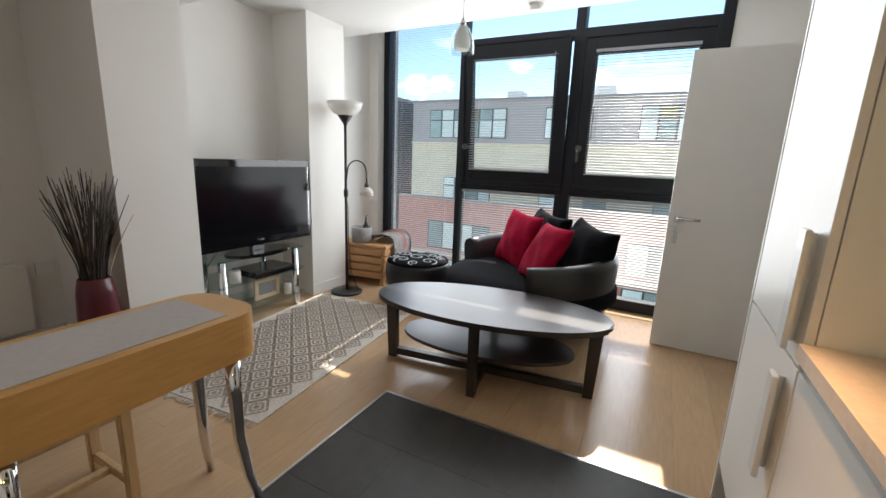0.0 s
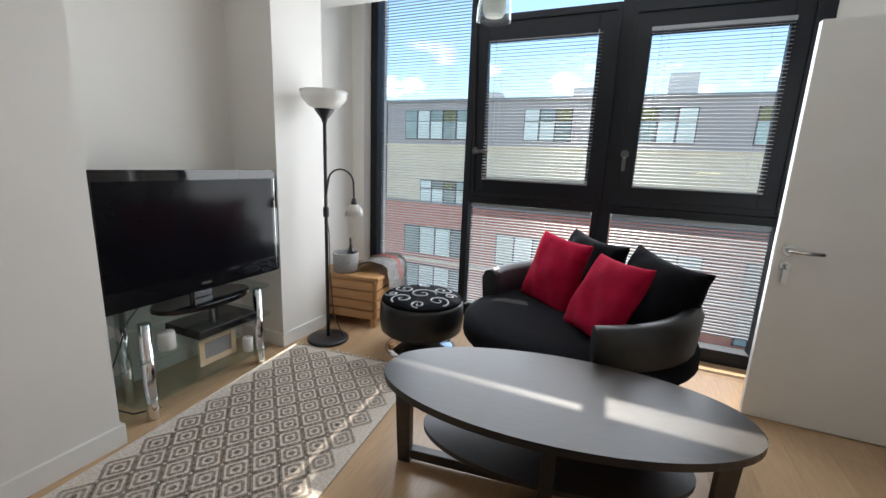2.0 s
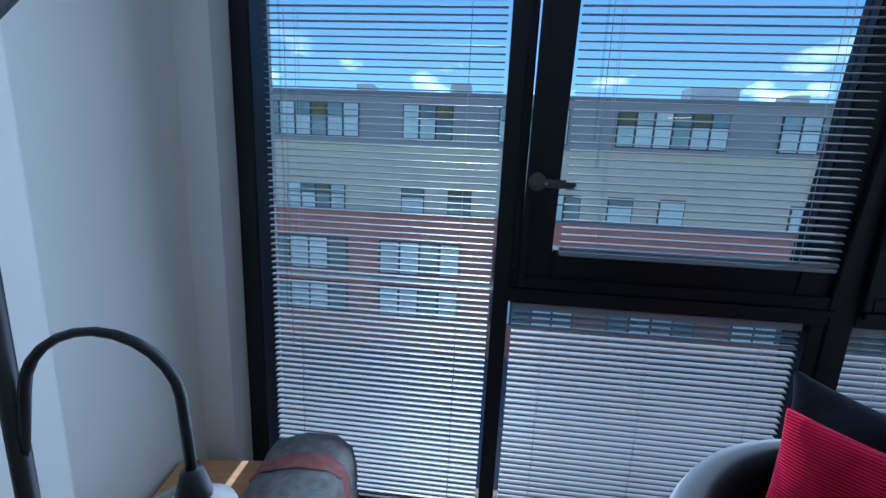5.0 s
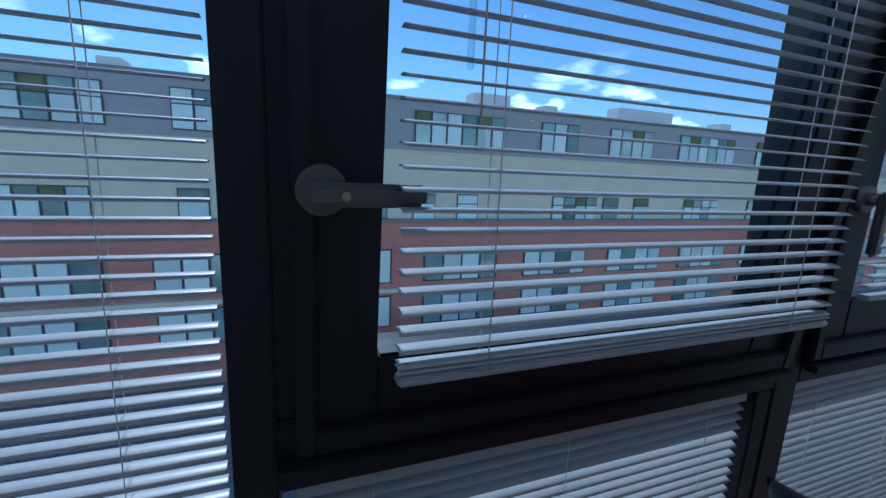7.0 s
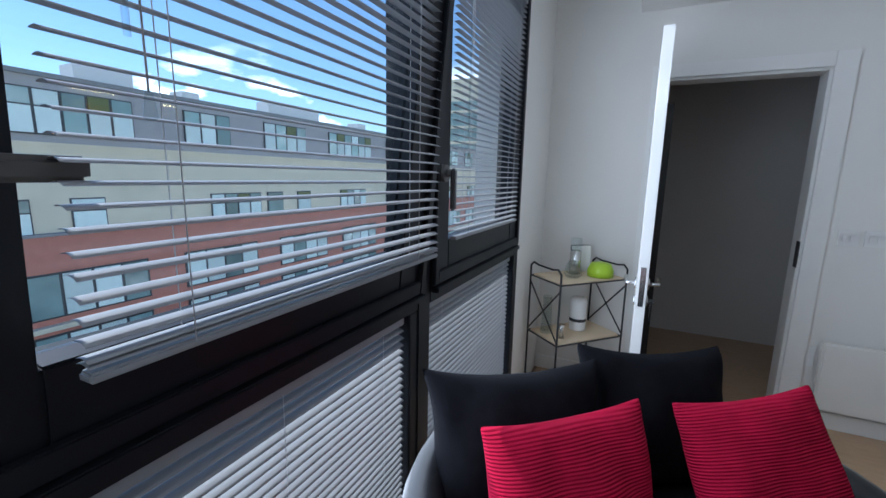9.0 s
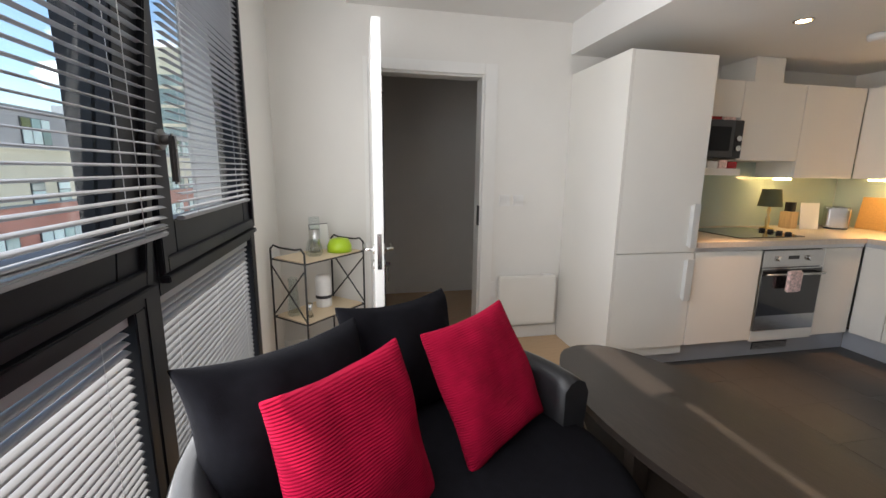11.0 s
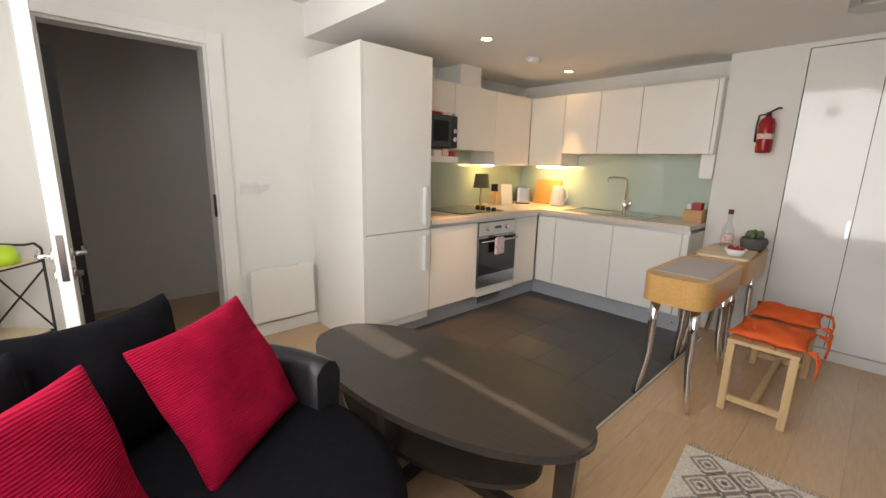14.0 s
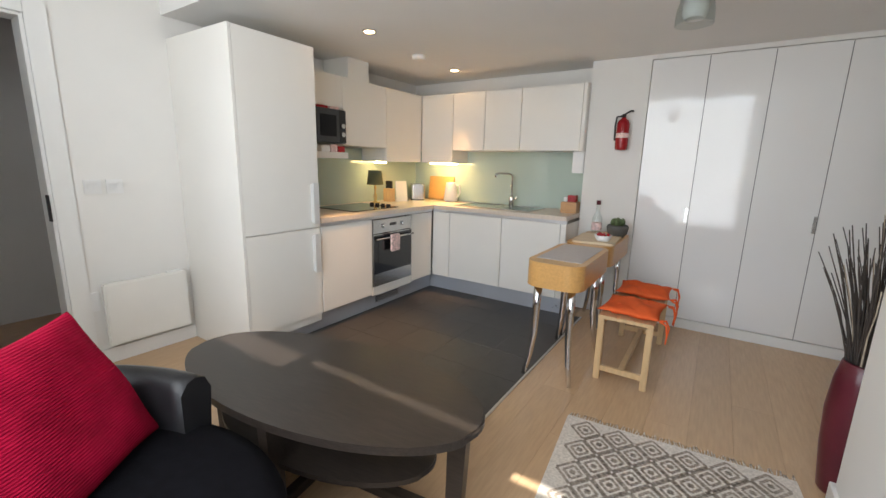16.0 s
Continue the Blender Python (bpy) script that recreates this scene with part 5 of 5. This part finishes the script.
def far_window(parent, x, z, w, h, kind):
    f = part("window", B((x, BY - 0.06, z, x + w, BY - 0.005, z + h)), "b_frame", parent)
    n = max(1, round(w / 0.9))
    for k in range(n):
        a, b = x + w * k / n + 0.06, x + w * (k + 1) / n - 0.06
        part("pane", B((a, BY - 0.10, z + 0.06, b, BY - 0.062, z + h * 0.60)), "b_win" if (k + kind) % 3 == 0 else "b_blind", f)
        part("pane", B((a, BY - 0.10, z + h * 0.60 + 0.06, b, BY - 0.062, z + h - 0.06)), "b_olive" if (k + kind) % 4 == 3 else ("b_blind" if (k + kind) % 2 else "b_win"), f)
    return f


def terrace(x0, x1, seed):
    h = thing("apartment_building", pose(0, 0, 0), "long terrace of flats in red brick, pale render and grey cladding", "building", "terraces across the street")
    z3, z2, z1 = EY + 0.95, EY - 2.75, EY + 3.55
    part("brick_wall", B((x0 - 0.8, BY - 0.4, G, x1, BY + 9, z2)), "b_red", h)
    part("render_wall", B((x0, BY, z2, x1, BY + 9, z3)), "b_beige", h)
    part("clad_wall", B((x0, BY + 0.02, z3, x1, BY + 9, z1)), "b_grey", h)
    part("parapet", B((x0 - 0.05, BY - 0.1, z1, x1, BY + 9, z1 + 0.18)), "roof", h)
    part("ledge", B((x0, BY - 0.12, z3 - 0.06, x1, BY, z3 + 0.06)), "b_beige", h)
    part("coping", B((x0 - 0.85, BY - 0.5, z2, x1, BY - 0.002, z2 + 0.10)), "roof", h)
    rnd = random.Random(seed)
    x, k = x0 + 1.4, 0
    while x < x1 - 3:
        w = (5.4, 2.7, 3.6)[k % 3]
        far_window(h, x, z3 + 0.35, w, 1.8, k)
        if k % 2 == 0:
            far_window(h, x + 1.2, z2 + 0.05, 3.4, 1.45, k + 1)
        else:
            far_window(h, x, z2 + 0.05, 1.3, 1.45, k + 1)
            far_window(h, x + 2.6, z2 + 0.05, 1.3, 1.45, k + 2)
        x += w + 2.4
        k += 1
    return h, z1, z2


terr, TZ1, TZ2 = terrace(-15.5, 75, 2)
x, k = -13.8, 0
while x < 60:
    for z, hh in ((TZ2 - 3.4, 1.9), (TZ2 - 5.9, 1.8)):
        f = part("window", B((x, BY - 0.46, z, x + 4.6, BY - 0.405, z + hh)), "b_frame", terr)
        for q in range(4):
            part("pane", B((x + 0.1 + q * 1.13, BY - 0.50, z + 0.08, x + 1.1 + q * 1.13, BY - 0.462, z + hh - 0.08)), "b_blind" if (q + k) % 3 else "b_win", f)
    x += 6.4
    k += 1
part("string_course", B((-16.4, BY - 0.75, TZ2 - 3.85, 60, BY - 0.41, TZ2 - 3.65)), "b_beige", terr)
for x, w, h in ((-9.5, 1.0, 0.7), (-4.0, 1.2, 0.8), (1.0, 1.4, 1.4), (9, 2.5, 1.0), (14, 1.0, 0.7), (20, 5.0, 1.1), (30, 1.2, 0.8), (40, 4.0, 1.1)):
    part("roof_unit", B((x, BY + 2, TZ1 + 0.181, x + w, BY + 3.2, TZ1 + 0.18 + h), bev=0.03), "paper", terr)
sideb = thing("dark_building", pose(-24, 33, G), "dark grey clad building at the street corner", "building")
part("wall", B((-9, -8, 0, 7.2, 12, 14.6)), "b_dark", sideb)
part("roof", B((-9.1, -8.1, 14.6, 7.3, 12.1, 14.8)), "roof", sideb)
tow = thing("glass_tower", pose(88, 34, G), "distant pale glass tower", "building")
part("wall", B((-8, -8, 0, 8, 8, 26)), "b_win", tow)
for k in range(8):
    part("floor_band", B((-8.2, -8.2, 2 + k * 3.1, 8.2, 8.2, 2.5 + k * 3.1)), "b_beige", tow)
tow2 = thing("brick_tower", pose(104, 44, G), "distant beige apartment tower", "building")
part("wall", B((-9, -8, 0, 9, 8, 34)), "b_beige", tow2)
low = thing("low_roof", pose(0, 0, 0), "red-roofed low building across the street", "building")
part("wall", B((4.5, 14, G, 11, 19, -6.2)), "b_red", low)
part("roof", B((4.3, 13.8, -6.2, 11.2, 19.2, -6.0)), "b_dark", low)

# ---- floor boards and tiles ----
flo = thing("floor_boards", pose(0, 0, 0), "pale oak laminate boards", "floor", kind="structure")
PW, PL = 0.192, 1.285
plank = mesh("plank", B((0.0003, 0.0003, -0.0078, PW - 0.0003, PL - 0.0003, 0.0)), "plank")
MX0, MX1, MY0, MY1 = -0.86, 0.77, -0.60, 1.475
x, k = -3.3, 0
while x < XR:
    y = -1.0 - (k * 0.43) % PL
    while y < YW - 0.02:
        inside = MX0 - 0.001 < x + PW / 2 < XR and y + PL / 2 < MY1
        if not inside or y + PL > MY1:
            a, b = max(y, YB - 0.19), min(y + PL, YW - 0.021)
            if b - a > 0.02:
                piece("plank", plank, flo, pose(x, a, 0) @ Matrix.Diagonal((1, (b - a) / PL, 1, 1)))
        y += PL
    x += PW
    k += 1
hallf = solid("floor_hall", B((XR + 0.02, 1.3, -0.006, 2.75, 3.8, 0.001)), "plank", "oak floor in the hallway", "floor")
til = thing("floor_tiles", pose(0, 0, 0), "dark slate-coloured kitchen floor tiles with a pale metal edge strip", "floor", kind="structure")
part("bed", B((MX0, MY0, 0.0005, MX1, MY1, 0.0044)), "slate", til)
TX, TY = 0.335, 0.335
tile = mesh("tile", B((0.001, 0.001, 0.0032, TX - 0.001, TY - 0.001, 0.0055)), "slate")
nx_, ny_ = 5, 6
for i in range(nx_):
    for j in range(ny_):
        ob = piece("tile", tile, til, pose(MX0 + 0.004 + i * (MX1 - MX0 - 0.008) / nx_, MY0 + 0.004 + j * (MY1 - MY0 - 0.008) / ny_, 0) @ Matrix.Diagonal(((MX1 - MX0 - 0.008) / nx_ / TX, (MY1 - MY0 - 0.008) / ny_ / TY, 1, 1)))
part("edge_strip", B((MX0 - 0.014, MY0, 0.0005, MX0 - 0.001, MY1 + 0.014, 0.0075), (MX0 - 0.001, MY1 + 0.001, 0.0005, KX + 0.06, MY1 + 0.014, 0.0075)), "strip", til)
